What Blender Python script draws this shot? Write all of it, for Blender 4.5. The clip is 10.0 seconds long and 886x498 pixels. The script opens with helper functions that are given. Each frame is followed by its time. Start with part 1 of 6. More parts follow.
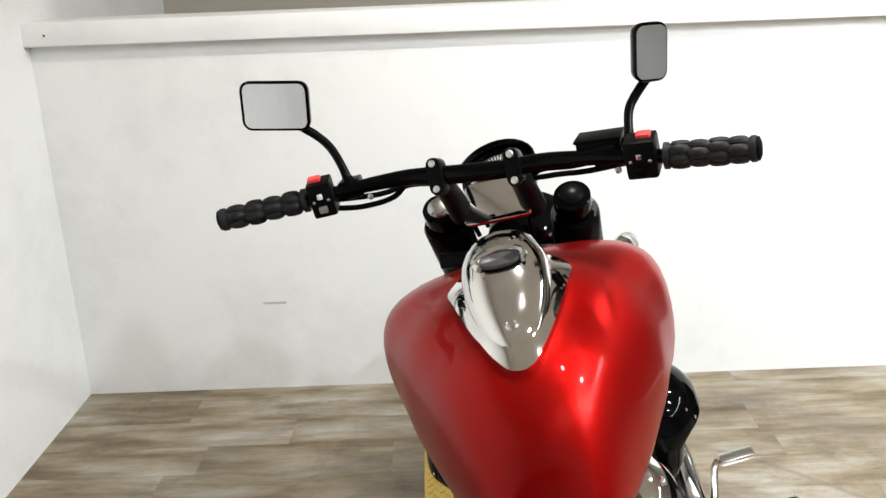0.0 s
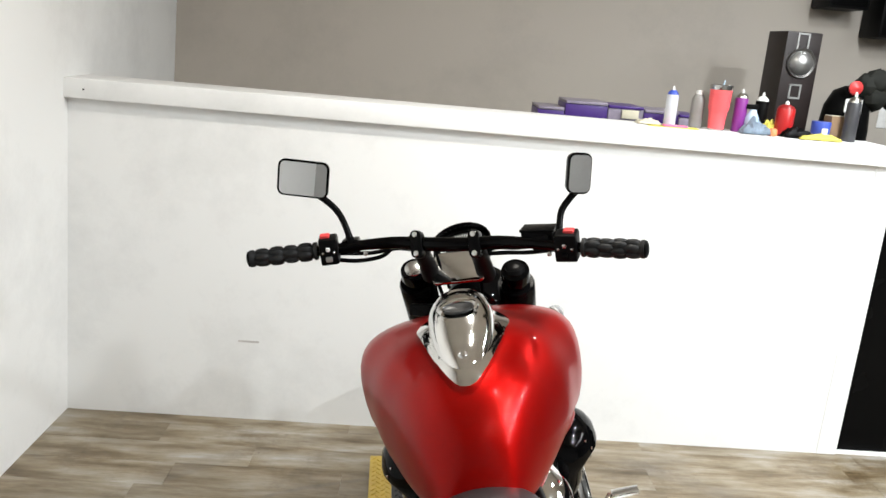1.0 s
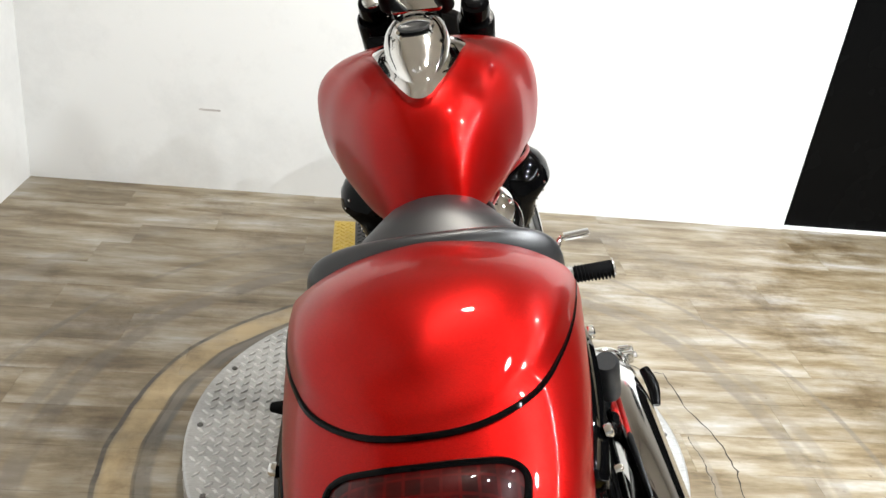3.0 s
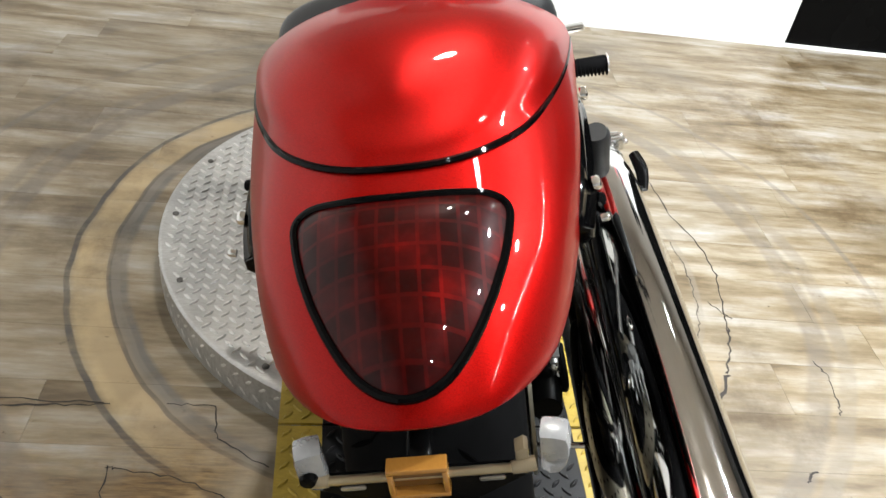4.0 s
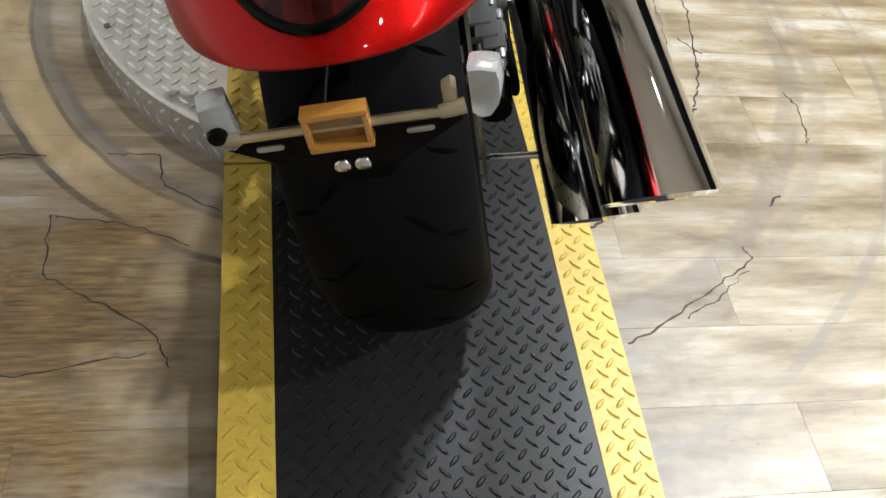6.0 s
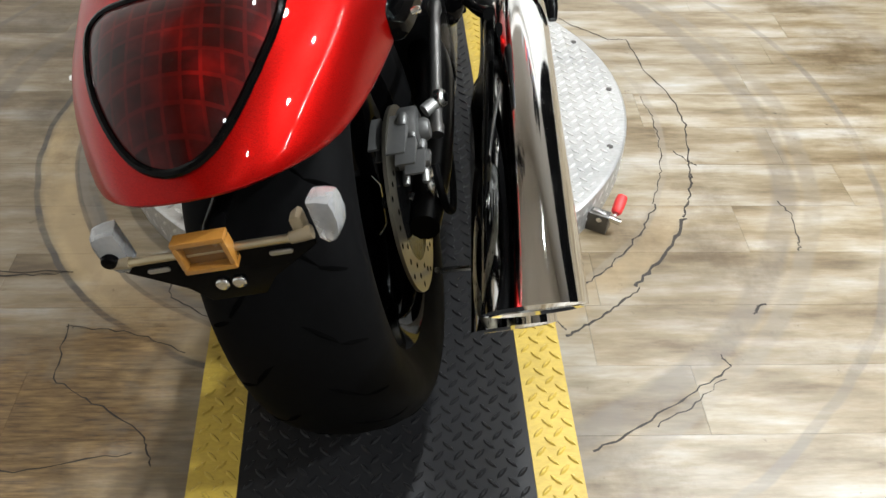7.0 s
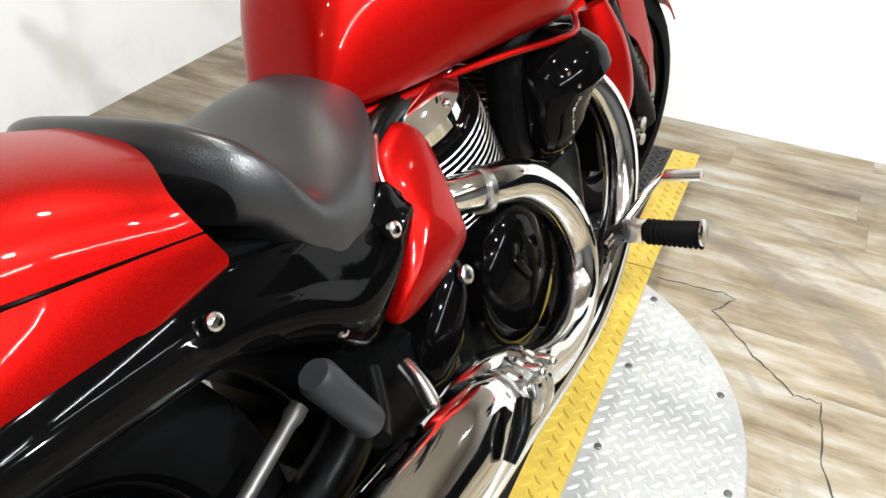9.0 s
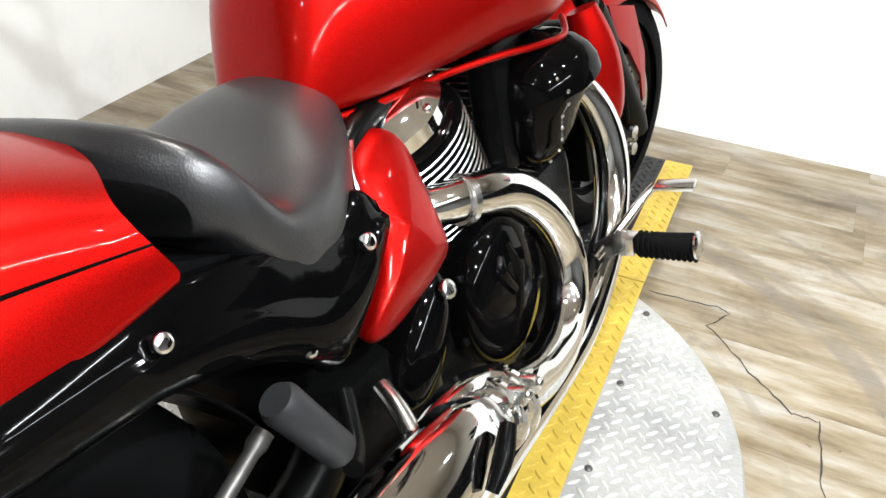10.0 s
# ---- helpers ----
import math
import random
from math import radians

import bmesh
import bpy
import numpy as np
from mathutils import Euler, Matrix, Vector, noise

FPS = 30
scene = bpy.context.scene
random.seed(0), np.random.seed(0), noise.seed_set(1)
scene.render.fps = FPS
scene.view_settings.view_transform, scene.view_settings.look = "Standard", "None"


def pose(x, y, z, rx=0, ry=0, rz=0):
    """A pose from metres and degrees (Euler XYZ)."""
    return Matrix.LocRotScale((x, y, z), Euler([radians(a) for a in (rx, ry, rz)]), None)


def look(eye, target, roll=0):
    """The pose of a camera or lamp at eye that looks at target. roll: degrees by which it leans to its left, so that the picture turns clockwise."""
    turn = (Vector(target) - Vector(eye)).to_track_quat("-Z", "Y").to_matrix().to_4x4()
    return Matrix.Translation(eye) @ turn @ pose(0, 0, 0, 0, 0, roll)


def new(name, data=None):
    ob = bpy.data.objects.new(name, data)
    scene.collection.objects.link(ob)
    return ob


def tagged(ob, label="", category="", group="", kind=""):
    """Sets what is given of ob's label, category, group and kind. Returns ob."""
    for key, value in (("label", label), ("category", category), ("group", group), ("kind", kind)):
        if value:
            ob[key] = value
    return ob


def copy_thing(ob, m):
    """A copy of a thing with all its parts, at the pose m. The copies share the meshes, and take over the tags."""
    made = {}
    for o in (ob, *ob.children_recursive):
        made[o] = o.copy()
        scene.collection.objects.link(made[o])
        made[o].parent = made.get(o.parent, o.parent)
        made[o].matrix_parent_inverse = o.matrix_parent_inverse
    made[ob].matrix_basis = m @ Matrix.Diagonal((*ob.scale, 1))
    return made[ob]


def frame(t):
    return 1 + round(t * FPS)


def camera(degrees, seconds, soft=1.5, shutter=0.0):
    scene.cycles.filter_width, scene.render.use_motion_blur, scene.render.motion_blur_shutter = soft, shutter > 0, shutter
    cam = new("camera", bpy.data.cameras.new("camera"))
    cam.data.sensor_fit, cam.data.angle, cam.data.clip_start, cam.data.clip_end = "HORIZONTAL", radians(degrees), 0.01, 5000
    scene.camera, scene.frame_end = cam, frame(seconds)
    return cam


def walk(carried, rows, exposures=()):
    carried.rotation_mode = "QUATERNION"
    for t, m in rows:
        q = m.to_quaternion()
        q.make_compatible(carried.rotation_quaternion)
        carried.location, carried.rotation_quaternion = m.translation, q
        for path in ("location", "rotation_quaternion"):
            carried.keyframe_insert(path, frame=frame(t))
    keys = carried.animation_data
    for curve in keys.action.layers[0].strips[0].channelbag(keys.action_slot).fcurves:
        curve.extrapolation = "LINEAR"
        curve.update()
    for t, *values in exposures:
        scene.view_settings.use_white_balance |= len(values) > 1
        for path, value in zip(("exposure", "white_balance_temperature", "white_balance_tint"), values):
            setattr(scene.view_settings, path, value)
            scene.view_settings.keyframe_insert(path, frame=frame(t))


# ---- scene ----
cam = camera(58.1, 10.0)
PATH = [
    (0, (0.069, 0.081, 1.484), (0.016, 1.959, 0.798), -2.9),
    (0.5, (0.047, -0.173, 1.528), (0.113, 1.746, 0.968), 2.6),
    (1, (0.021, -0.351, 1.582), (0.096, 1.584, 1.08), 4.5),
    (1.5, (0.034, -0.401, 1.586), (0.121, 1.538, 1.102), 3.4),
    (2, (0.058, -0.422, 1.556), (0.155, 1.491, 0.982), 3.8),
    (2.5, (0.069, -0.426, 1.494), (0.194, 1.411, 0.713), 5.3),
    (2.7, (0.065, -0.436, 1.454), (0.216, 1.377, 0.623), 5.8),
    (3.8, (0.087, -0.437, 1.303), (0.308, 1.165, 0.127), 8.4),
    (4, (0.089, -0.44, 1.276), (0.326, 1.11, 0.035), 9.4),
    (4.5, (0.105, -0.444, 1.229), (0.374, 0.997, -0.131), 9.2),
    (5, (0.12, -0.453, 1.183), (0.418, 0.866, -0.29), 10.9),
    (5.5, (0.136, -0.467, 1.146), (0.432, 0.767, -0.401), 10.8),
    (5.7, (0.143, -0.475, 1.132), (0.449, 0.727, -0.437), 10.8),
    (6.9, (0.313, -0.551, 1.194), (0.448, 0.784, -0.289), 2.9),
    (7, (0.363, -0.557, 1.217), (0.431, 0.861, -0.192), 1.8),
    (7.2, (0.458, -0.579, 1.256), (0.319, 0.928, -0.052), 3.2),
    (7.5, (0.529, -0.514, 1.278), (0.164, 0.978, -0.004), 3.8),
    (8, (0.606, -0.298, 1.27), (0.277, 1.203, -0.01), 4.2),
    (8.5, (0.693, -0.06, 1.248), (0.145, 1.403, -0.001), 1.1),
    (9, (0.789, 0.153, 1.247), (0.075, 1.596, 0.06), 0.8),
    (9.5, (0.807, 0.228, 1.239), (0.106, 1.71, 0.094), 0.3),
    (10, (0.781, 0.205, 1.212), (0.075, 1.672, 0.05), 1.2),
]
walk(cam, [(t, look(eye, target, roll)) for t, eye, target, roll in PATH], [(0, -0.52), (2, -0.42), (4, -0.22), (5.5, -0.3), (7, -0.5), (7.5, -0.45), (8, -0.45), (8.5, -0.35), (9.5, -0.18), (10, -0.18)])

# ---- light ----
world = bpy.data.worlds.new("world")
scene.world = world
world.use_nodes = True
world.node_tree.nodes["Background"].inputs[0].default_value = (0.9, 0.95, 1.0, 1)
world.node_tree.nodes["Background"].inputs[1].default_value = 0.02
CEIL = 2.9


def lamp(name, at, size, watts, color, shape="DISK", size_y=None, aim=None):
    """A ceiling lamp's light, just below its fitting, facing down or at a point."""
    data = bpy.data.lights.new(name, "AREA")
    data.shape, data.size, data.energy, data.color = shape, size, watts, color
    if size_y:
        data.size_y = size_y
    ob = new(name, data)
    ob.matrix_world = look(at, aim or (at[0], at[1] + 0.001, 0))
    return ob


# The last spot is added to brighten the south wall in the mirrors.
SPOTS = [(0.76, 0.82, 16), (0.1, 1.65, 42), (2.1, 3.3, 3), (2.0, 1.9, 50), (2.0, 0.65, 120), (2.3, -0.5, 116), (0.9, -1.4, 12), (0.7, -2.7, 18)]
TUBES = [(3.2, -1.4), (3.2, 0.0), (3.2, 1.4)]
TUBE_Z = 2.55
for x, y, watts in SPOTS:
    lamp("spot_light", (x, y, CEIL - 0.13), 0.11, watts, (1.0, 0.95, 0.86) if x < 0.5 else (0.92, 0.97, 1.0))
for x, y in TUBES:
    lamp("tube_light", (x, y, TUBE_Z - 0.07), 0.08, 86, (0.92, 0.97, 1.0), "RECTANGLE", 1.2)

# ---- materials ----


def node_material(name, base, rough, metal=0.0, coat=0.0, coat_rough=0.03, spec=0.5):
    """A principled material; returns it with its nodes, links and shader."""
    m = bpy.data.materials.new(name)
    m.use_nodes = True
    n, l = m.node_tree.nodes, m.node_tree.links
    b = n["Principled BSDF"]
    b.inputs["Base Color"].default_value = (*base, 1)
    b.inputs["Roughness"].default_value = rough
    b.inputs["Metallic"].default_value = metal
    b.inputs["Coat Weight"].default_value = coat
    b.inputs["Coat Roughness"].default_value = coat_rough
    b.inputs["Specular IOR Level"].default_value = spec
    return m, n, l, b


def texture_noise(n, l, scale, detail=4.0, rough=0.55, coord="Object", stretch=(1, 1, 1), shift=None):
    """Noise over the thing's own coordinates, or over the world's with coord Position."""
    if coord == "Position":
        c = n.new("ShaderNodeNewGeometry").outputs["Position"]
    else:
        c = n.new("ShaderNodeTexCoord").outputs[coord]
    mp = n.new("ShaderNodeMapping")
    mp.inputs["Scale"].default_value = stretch
    l.new(c, mp.inputs["Vector"])
    if shift is not None:
        l.new(shift, mp.inputs["Location"])
    t = n.new("ShaderNodeTexNoise")
    t.inputs["Scale"].default_value, t.inputs["Detail"].default_value, t.inputs["Roughness"].default_value = scale, detail, rough
    l.new(mp.outputs["Vector"], t.inputs["Vector"])
    return t.outputs["Fac"]


def ramp(n, l, fac, stops):
    r = n.new("ShaderNodeValToRGB")
    e = r.color_ramp.elements
    while len(e) < len(stops):
        e.new(0.5)
    for k, (p, c) in zip(e, stops):
        k.position, k.color = p, (*c, 1) if len(c) == 3 else c
    l.new(fac, r.inputs["Fac"])
    return r.outputs["Color"]


def mix(n, l, kind, fac, a, b):
    """Mix of two colours; fac, a and b are sockets or values."""
    m = n.new("ShaderNodeMix")
    m.data_type, m.blend_type = "RGBA", kind
    for v, s in ((fac, m.inputs[0]), (a, m.inputs[6]), (b, m.inputs[7])):
        if hasattr(v, "is_linked"):
            l.new(v, s)
        else:
            s.default_value = v
    return m.outputs[2]


def maths(n, l, op, a, b=0.0, clamp=False):
    m = n.new("ShaderNodeMath")
    m.operation, m.use_clamp = op, clamp
    for v, s in ((a, m.inputs[0]), (b, m.inputs[1])):
        if hasattr(v, "is_linked"):
            l.new(v, s)
        else:
            s.default_value = v
    return m.outputs[0]


def relief(n, l, b, fac, strength, distance=0.001):
    k = n.new("ShaderNodeBump")
    k.inputs["Strength"].default_value, k.inputs["Distance"].default_value = strength, distance
    l.new(fac, k.inputs["Height"])
    l.new(k.outputs["Normal"], b.inputs["Normal"])


def varied(name, base, rough, metal=0.0, coat=0.0, scale=40.0, amount=0.12, bump=0.1, depth=0.0006, rough_vary=0.12, coat_rough=0.03, spec=0.5):
    """A plain surface with fine and broad variation in tone, gloss and relief."""
    m, n, l, b = node_material(name, base, rough, metal, coat, coat_rough, spec)
    fine, broad = texture_noise(n, l, scale), texture_noise(n, l, scale / 9, 3)
    both = maths(n, l, "ADD", maths(n, l, "MULTIPLY", fine, 0.5), maths(n, l, "MULTIPLY", broad, 0.5))
    low, high = tuple(v * (1 - amount) for v in base), tuple(min(1, v * (1 + amount)) for v in base)
    l.new(ramp(n, l, both, [(0.3, low), (0.7, high)]), b.inputs["Base Color"])
    r = n.new("ShaderNodeMapRange")
    r.inputs["From Min"].default_value, r.inputs["From Max"].default_value = 0.3, 0.7
    r.inputs["To Min"].default_value, r.inputs["To Max"].default_value = max(0.02, rough * (1 - rough_vary)), min(1, rough * (1 + rough_vary))
    l.new(broad, r.inputs["Value"])
    l.new(r.outputs["Result"], b.inputs["Roughness"])
    if bump:
        relief(n, l, b, fine, bump, depth)
    return m


def red_paint_material():
    """Candy red: fine metal flake under a clear, wavy lacquer."""
    m, n, l, b = node_material("red_metallic_paint", (0.3, 0.004, 0.001), 0.38, 0.74, 0.30, 0.010, 0.05)
    flake = texture_noise(n, l, 900, 2, 0.7)
    tone = ramp(n, l, flake, [(0.35, (0.24, 0.0012, 0.0010)), (0.65, (0.42, 0.0042, 0.0026))])
    broad = texture_noise(n, l, 6, 3)
    l.new(mix(n, l, "MULTIPLY", 0.35, tone, ramp(n, l, broad, [(0.3, (0.78, 0.78, 0.78)), (0.7, (1.0, 1.0, 1.0))])), b.inputs["Base Color"])
    k = n.new("ShaderNodeBump")
    k.inputs["Strength"].default_value, k.inputs["Distance"].default_value = 0.05, 0.002
    l.new(texture_noise(n, l, 28, 2), k.inputs["Height"])
    l.new(k.outputs["Normal"], b.inputs["Coat Normal"])
    return m


def chrome_material():
    m, n, l, b = node_material("chrome", (0.82, 0.82, 0.81), 0.05, 1.0)
    smear = texture_noise(n, l, 18, 3)
    l.new(ramp(n, l, smear, [(0.3, (0.03, 0.03, 0.03)), (0.75, (0.11, 0.11, 0.11))]), b.inputs["Roughness"])
    relief(n, l, b, texture_noise(n, l, 9, 2), 0.05, 0.004)
    return m


def leather_material():
    m, n, l, b = node_material("black_leather", (0.013, 0.013, 0.014), 0.38, 0.0, spec=0.7)
    v = n.new("ShaderNodeTexVoronoi")
    v.inputs["Scale"].default_value = 420
    l.new(n.new("ShaderNodeTexCoord").outputs["Object"], v.inputs["Vector"])
    relief(n, l, b, v.outputs["Distance"], 0.25, 0.0006)
    wear = texture_noise(n, l, 7, 5)
    l.new(ramp(n, l, wear, [(0.3, (0.31, 0.31, 0.31)), (0.7, (0.42, 0.42, 0.42))]), b.inputs["Roughness"])
    return m


def wood_material():
    """Worn grey oak vinyl: each board shifted in the pattern, with scuffed arcs round the turntable."""
    m, n, l, b = node_material("worn_oak_vinyl", (0.36, 0.29, 0.2), 0.36, spec=0.6)
    info = n.new("ShaderNodeObjectInfo")
    comb = n.new("ShaderNodeCombineXYZ")
    l.new(maths(n, l, "MULTIPLY", info.outputs["Random"], 37.0), comb.inputs[0])
    l.new(maths(n, l, "MULTIPLY", info.outputs["Random"], 91.0), comb.inputs[1])
    slight = n.new("ShaderNodeCombineXYZ")
    l.new(maths(n, l, "MULTIPLY", info.outputs["Random"], 0.9), slight.inputs[0])
    l.new(maths(n, l, "MULTIPLY", info.outputs["Random"], 0.35), slight.inputs[1])
    grain = texture_noise(n, l, 2.6, 8, 0.62, "Position", (1.0, 5.0, 1), slight.outputs[0])
    cloud = texture_noise(n, l, 1.3, 6, 0.62, "Position", (1.0, 2.0, 1))
    fine = texture_noise(n, l, 22, 5, 0.65, "Position", (0.7, 6.0, 1), comb.outputs[0])
    wood = ramp(n, l, grain, [(0.26, (0.070, 0.050, 0.026)), (0.38, (0.150, 0.113, 0.066)), (0.49, (0.242, 0.202, 0.139)), (0.60, (0.318, 0.290, 0.244)), (0.74, (0.395, 0.40, 0.405))])
    tone = ramp(n, l, cloud, [(0.30, (0.42, 0.36, 0.27)), (0.48, (0.86, 0.80, 0.70)), (0.66, (1.10, 1.13, 1.18))])
    wood = mix(n, l, "MULTIPLY", 0.8, wood, tone)
    wood = mix(n, l, "MULTIPLY", 0.3, wood, ramp(n, l, fine, [(0.3, (0.6, 0.57, 0.53)), (0.68, (1.15, 1.15, 1.15))]))
    shade = maths(n, l, "ADD", maths(n, l, "MULTIPLY", info.outputs["Random"], 0.14), 0.93)
    grey = n.new("ShaderNodeCombineColor")
    for k in range(3):
        l.new(shade, grey.inputs[k])
    wood = mix(n, l, "MULTIPLY", 1.0, wood, grey.outputs[0])
    # scuffed arcs: distance from the turntable's axis, made uneven by noise
    pos = n.new("ShaderNodeNewGeometry").outputs["Position"]
    off = n.new("ShaderNodeVectorMath")
    off.operation = "SUBTRACT"
    off.inputs[1].default_value = (DISC_X, DISC_Y, 0)
    l.new(pos, off.inputs[0])
    flat = n.new("ShaderNodeVectorMath")
    flat.operation = "MULTIPLY"
    flat.inputs[1].default_value = (1, 1, 0)
    l.new(off.outputs[0], flat.inputs[0])
    sep = n.new("ShaderNodeSeparateXYZ")
    l.new(off.outputs[0], sep.inputs[0])
    length = n.new("ShaderNodeVectorMath")
    length.operation = "LENGTH"
    l.new(flat.outputs[0], length.inputs[0])
    wob = texture_noise(n, l, 3.0, 3, 0.5, "Position")
    dist = maths(n, l, "ADD", length.outputs["Value"], maths(n, l, "MULTIPLY", maths(n, l, "SUBTRACT", wob, 0.5), 0.05))
    patch = texture_noise(n, l, 5.0, 5, 0.65, "Position")
    west = maths(n, l, "MULTIPLY", maths(n, l, "SUBTRACT", 0.25, sep.outputs[0]), 1.6, True)
    south = maths(n, l, "MULTIPLY", maths(n, l, "SUBTRACT", -0.22, sep.outputs[1]), 5.0, True)
    for radius, width, color, power in ((0.715, 0.026, (0.10, 0.095, 0.09, 1), 0.85), (0.775, 0.046, (0.46, 0.345, 0.185, 1), 0.72), (0.757, 0.038, (0.30, 0.225, 0.13, 1), 0.62), (0.822, 0.008, (0.05, 0.045, 0.04, 1), 0.95), (0.735, 0.006, (0.05, 0.045, 0.04, 1), 0.7), (1.0, 0.034, (0.125, 0.105, 0.085, 1), 0.7), (1.062, 0.024, (0.16, 0.138, 0.11, 1), 0.55), (0.72, 0.012, (0.19, 0.165, 0.13, 1), 0.5), (1.225, 0.012, (0.12, 0.105, 0.09, 1), 0.55), (1.55, 0.05, (0.16, 0.14, 0.12, 1), 0.3)):
        near = maths(n, l, "SUBTRACT", 1.0, maths(n, l, "DIVIDE", maths(n, l, "ABSOLUTE", maths(n, l, "SUBTRACT", dist, radius)), width), True)
        near = maths(n, l, "MULTIPLY", maths(n, l, "MULTIPLY", near, 2.6, True), maths(n, l, "MULTIPLY", maths(n, l, "SUBTRACT", patch, 0.28), 3.4, True))
        if radius == 0.757:  # the strip between the splits, south of the disc
            near = maths(n, l, "MULTIPLY", near, south)
        elif 0.705 < radius < 0.85 and radius != 0.72:  # the worn band lies on one side only
            near = maths(n, l, "MULTIPLY", near, west)
        wood = mix(n, l, "MIX", maths(n, l, "MULTIPLY", near, power), wood, color)
    # spots of dirt
    dirt = texture_noise(n, l, 2.2, 8, 0.72, "Position")
    wood = mix(n, l, "MULTIPLY", maths(n, l, "MULTIPLY", maths(n, l, "SUBTRACT", dirt, 0.52), 5.0, True), wood, (0.40, 0.33, 0.25, 1))
    specks = texture_noise(n, l, 26, 4, 0.7, "Position")
    wood = mix(n, l, "MULTIPLY", maths(n, l, "MULTIPLY", maths(n, l, "SUBTRACT", specks, 0.66), 9.0, True), wood, (0.30, 0.25, 0.2, 1))
    # boards worn through to the brown backing, beside the foot of the ramp
    ragged = maths(n, l, "MULTIPLY", maths(n, l, "SUBTRACT", texture_noise(n, l, 1.7, 6, 0.6, "Position"), 0.5), 0.9)
    worn = maths(n, l, "MULTIPLY", maths(n, l, "SUBTRACT", -0.33, maths(n, l, "ADD", sep.outputs[0], ragged)), 7.0, True)
    for edge, side in ((-0.54, -1), (-1.45, 1)):
        off_edge = maths(n, l, "SUBTRACT", maths(n, l, "ADD", sep.outputs[1], ragged), edge)
        worn = maths(n, l, "MULTIPLY", worn, maths(n, l, "MULTIPLY", off_edge, 5.0 * side, True))
    worn = maths(n, l, "MULTIPLY", worn, maths(n, l, "MULTIPLY", maths(n, l, "SUBTRACT", texture_noise(n, l, 3.1, 7, 0.65, "Position"), 0.33), 6.0, True))
    wood = mix(n, l, "MIX", maths(n, l, "MULTIPLY", worn, 0.8), wood, ramp(n, l, fine, [(0.28, (0.035, 0.018, 0.006)), (0.46, (0.15, 0.083, 0.024)), (0.70, (0.32, 0.205, 0.075))]))
    l.new(wood, b.inputs["Base Color"])
    gloss = ramp(n, l, cloud, [(0.3, (0.32, 0.32, 0.32)), (0.7, (0.44, 0.44, 0.44))])
    l.new(mix(n, l, "MIX", worn, gloss, (0.72, 0.72, 0.72, 1)), b.inputs["Roughness"])
    relief(n, l, b, grain, 0.06, 0.001)
    return m


def wall_material(name, base):
    m, n, l, b = node_material(name, base, 0.55, spec=0.3)
    scuff = texture_noise(n, l, 1.7, 7, 0.7, "Position")
    low = tuple(v * 0.9 for v in base)
    l.new(ramp(n, l, scuff, [(0.32, low), (0.5, base)]), b.inputs["Base Color"])
    relief(n, l, b, texture_noise(n, l, 150, 3, 0.6, "Position"), 0.06, 0.0008)
    return m


def plate_material(name, base, rough, metal, scratch=0.3, spec=0.5):
    """Steel sheet, scratched and dirty; Position keeps the dirt at true size."""
    m, n, l, b = node_material(name, base, rough, metal, spec=spec)
    fine, broad = texture_noise(n, l, 70, 5, 0.65, "Position", (1, 2.5, 1)), texture_noise(n, l, 5, 6, 0.65, "Position")
    low = tuple(v * (1 - scratch) for v in base)
    tone = ramp(n, l, broad, [(0.3, low), (0.6, base)])
    l.new(mix(n, l, "MULTIPLY", 0.5, tone, ramp(n, l, fine, [(0.3, (0.6, 0.58, 0.55)), (0.65, (1, 1, 1))])), b.inputs["Base Color"])
    l.new(ramp(n, l, fine, [(0.3, (rough * 1.3,) * 3), (0.7, (rough * 0.75,) * 3)]), b.inputs["Roughness"])
    relief(n, l, b, fine, 0.12, 0.0008)
    return m


DISC_X, DISC_Y, DISC_R, DECK = 0.267, 1.127, 0.617, 0.10
red_paint = red_paint_material()
chrome = chrome_material()
leather = leather_material()
oak = wood_material()
wall_white = wall_material("white_wall_paint", (0.80, 0.80, 0.79))
# dark and grey: tones of two unseen walls, chosen for fill light and reflections
wall_dark = wall_material("dark_wall_paint", (0.10, 0.10, 0.10))
wall_grey = wall_material("grey_wall_paint", (0.36, 0.355, 0.345))
wall_beige = wall_material("beige_wall_paint", (0.44, 0.40, 0.35))
ceiling_paint = wall_material("ceiling_paint", (0.62, 0.58, 0.52))
black_gloss = varied("black_gloss_paint", (0.0012, 0.0012, 0.0013), 0.06, coat=0.14, bump=0.0, spec=0.035)
black_satin = varied("black_satin_paint", (0.0025, 0.0025, 0.0026), 0.26, bump=0.05, spec=0.06)
black_plastic = varied("black_plastic", (0.003, 0.003, 0.0032), 0.42, bump=0.15, scale=160, spec=0.07)
rubber = varied("tyre_rubber", (0.0035, 0.0035, 0.0037), 0.62, bump=0.25, scale=120, amount=0.3, spec=0.03)
grip_rubber = varied("grip_rubber", (0.012, 0.012, 0.012), 0.55, bump=0.2, scale=200, spec=0.25)
frame_black = varied("frame_black", (0.0012, 0.0012, 0.0012), 0.3, bump=0.05, spec=0.1)
alloy = varied("cast_aluminium", (0.42, 0.42, 0.41), 0.42, 0.85, bump=0.25, scale=120)
steel = varied("bright_steel", (0.66, 0.66, 0.65), 0.22, 1.0, bump=0.05, scale=60)
dark_steel = varied("dark_steel", (0.12, 0.115, 0.11), 0.4, 0.8, bump=0.15, scale=90)
disc_steel = varied("brake_disc_steel", (0.26, 0.24, 0.19), 0.36, 1.0, bump=0.1, scale=70)
tread_steel = plate_material("bare_tread_plate", (0.56, 0.56, 0.555), 0.38, 0.65)
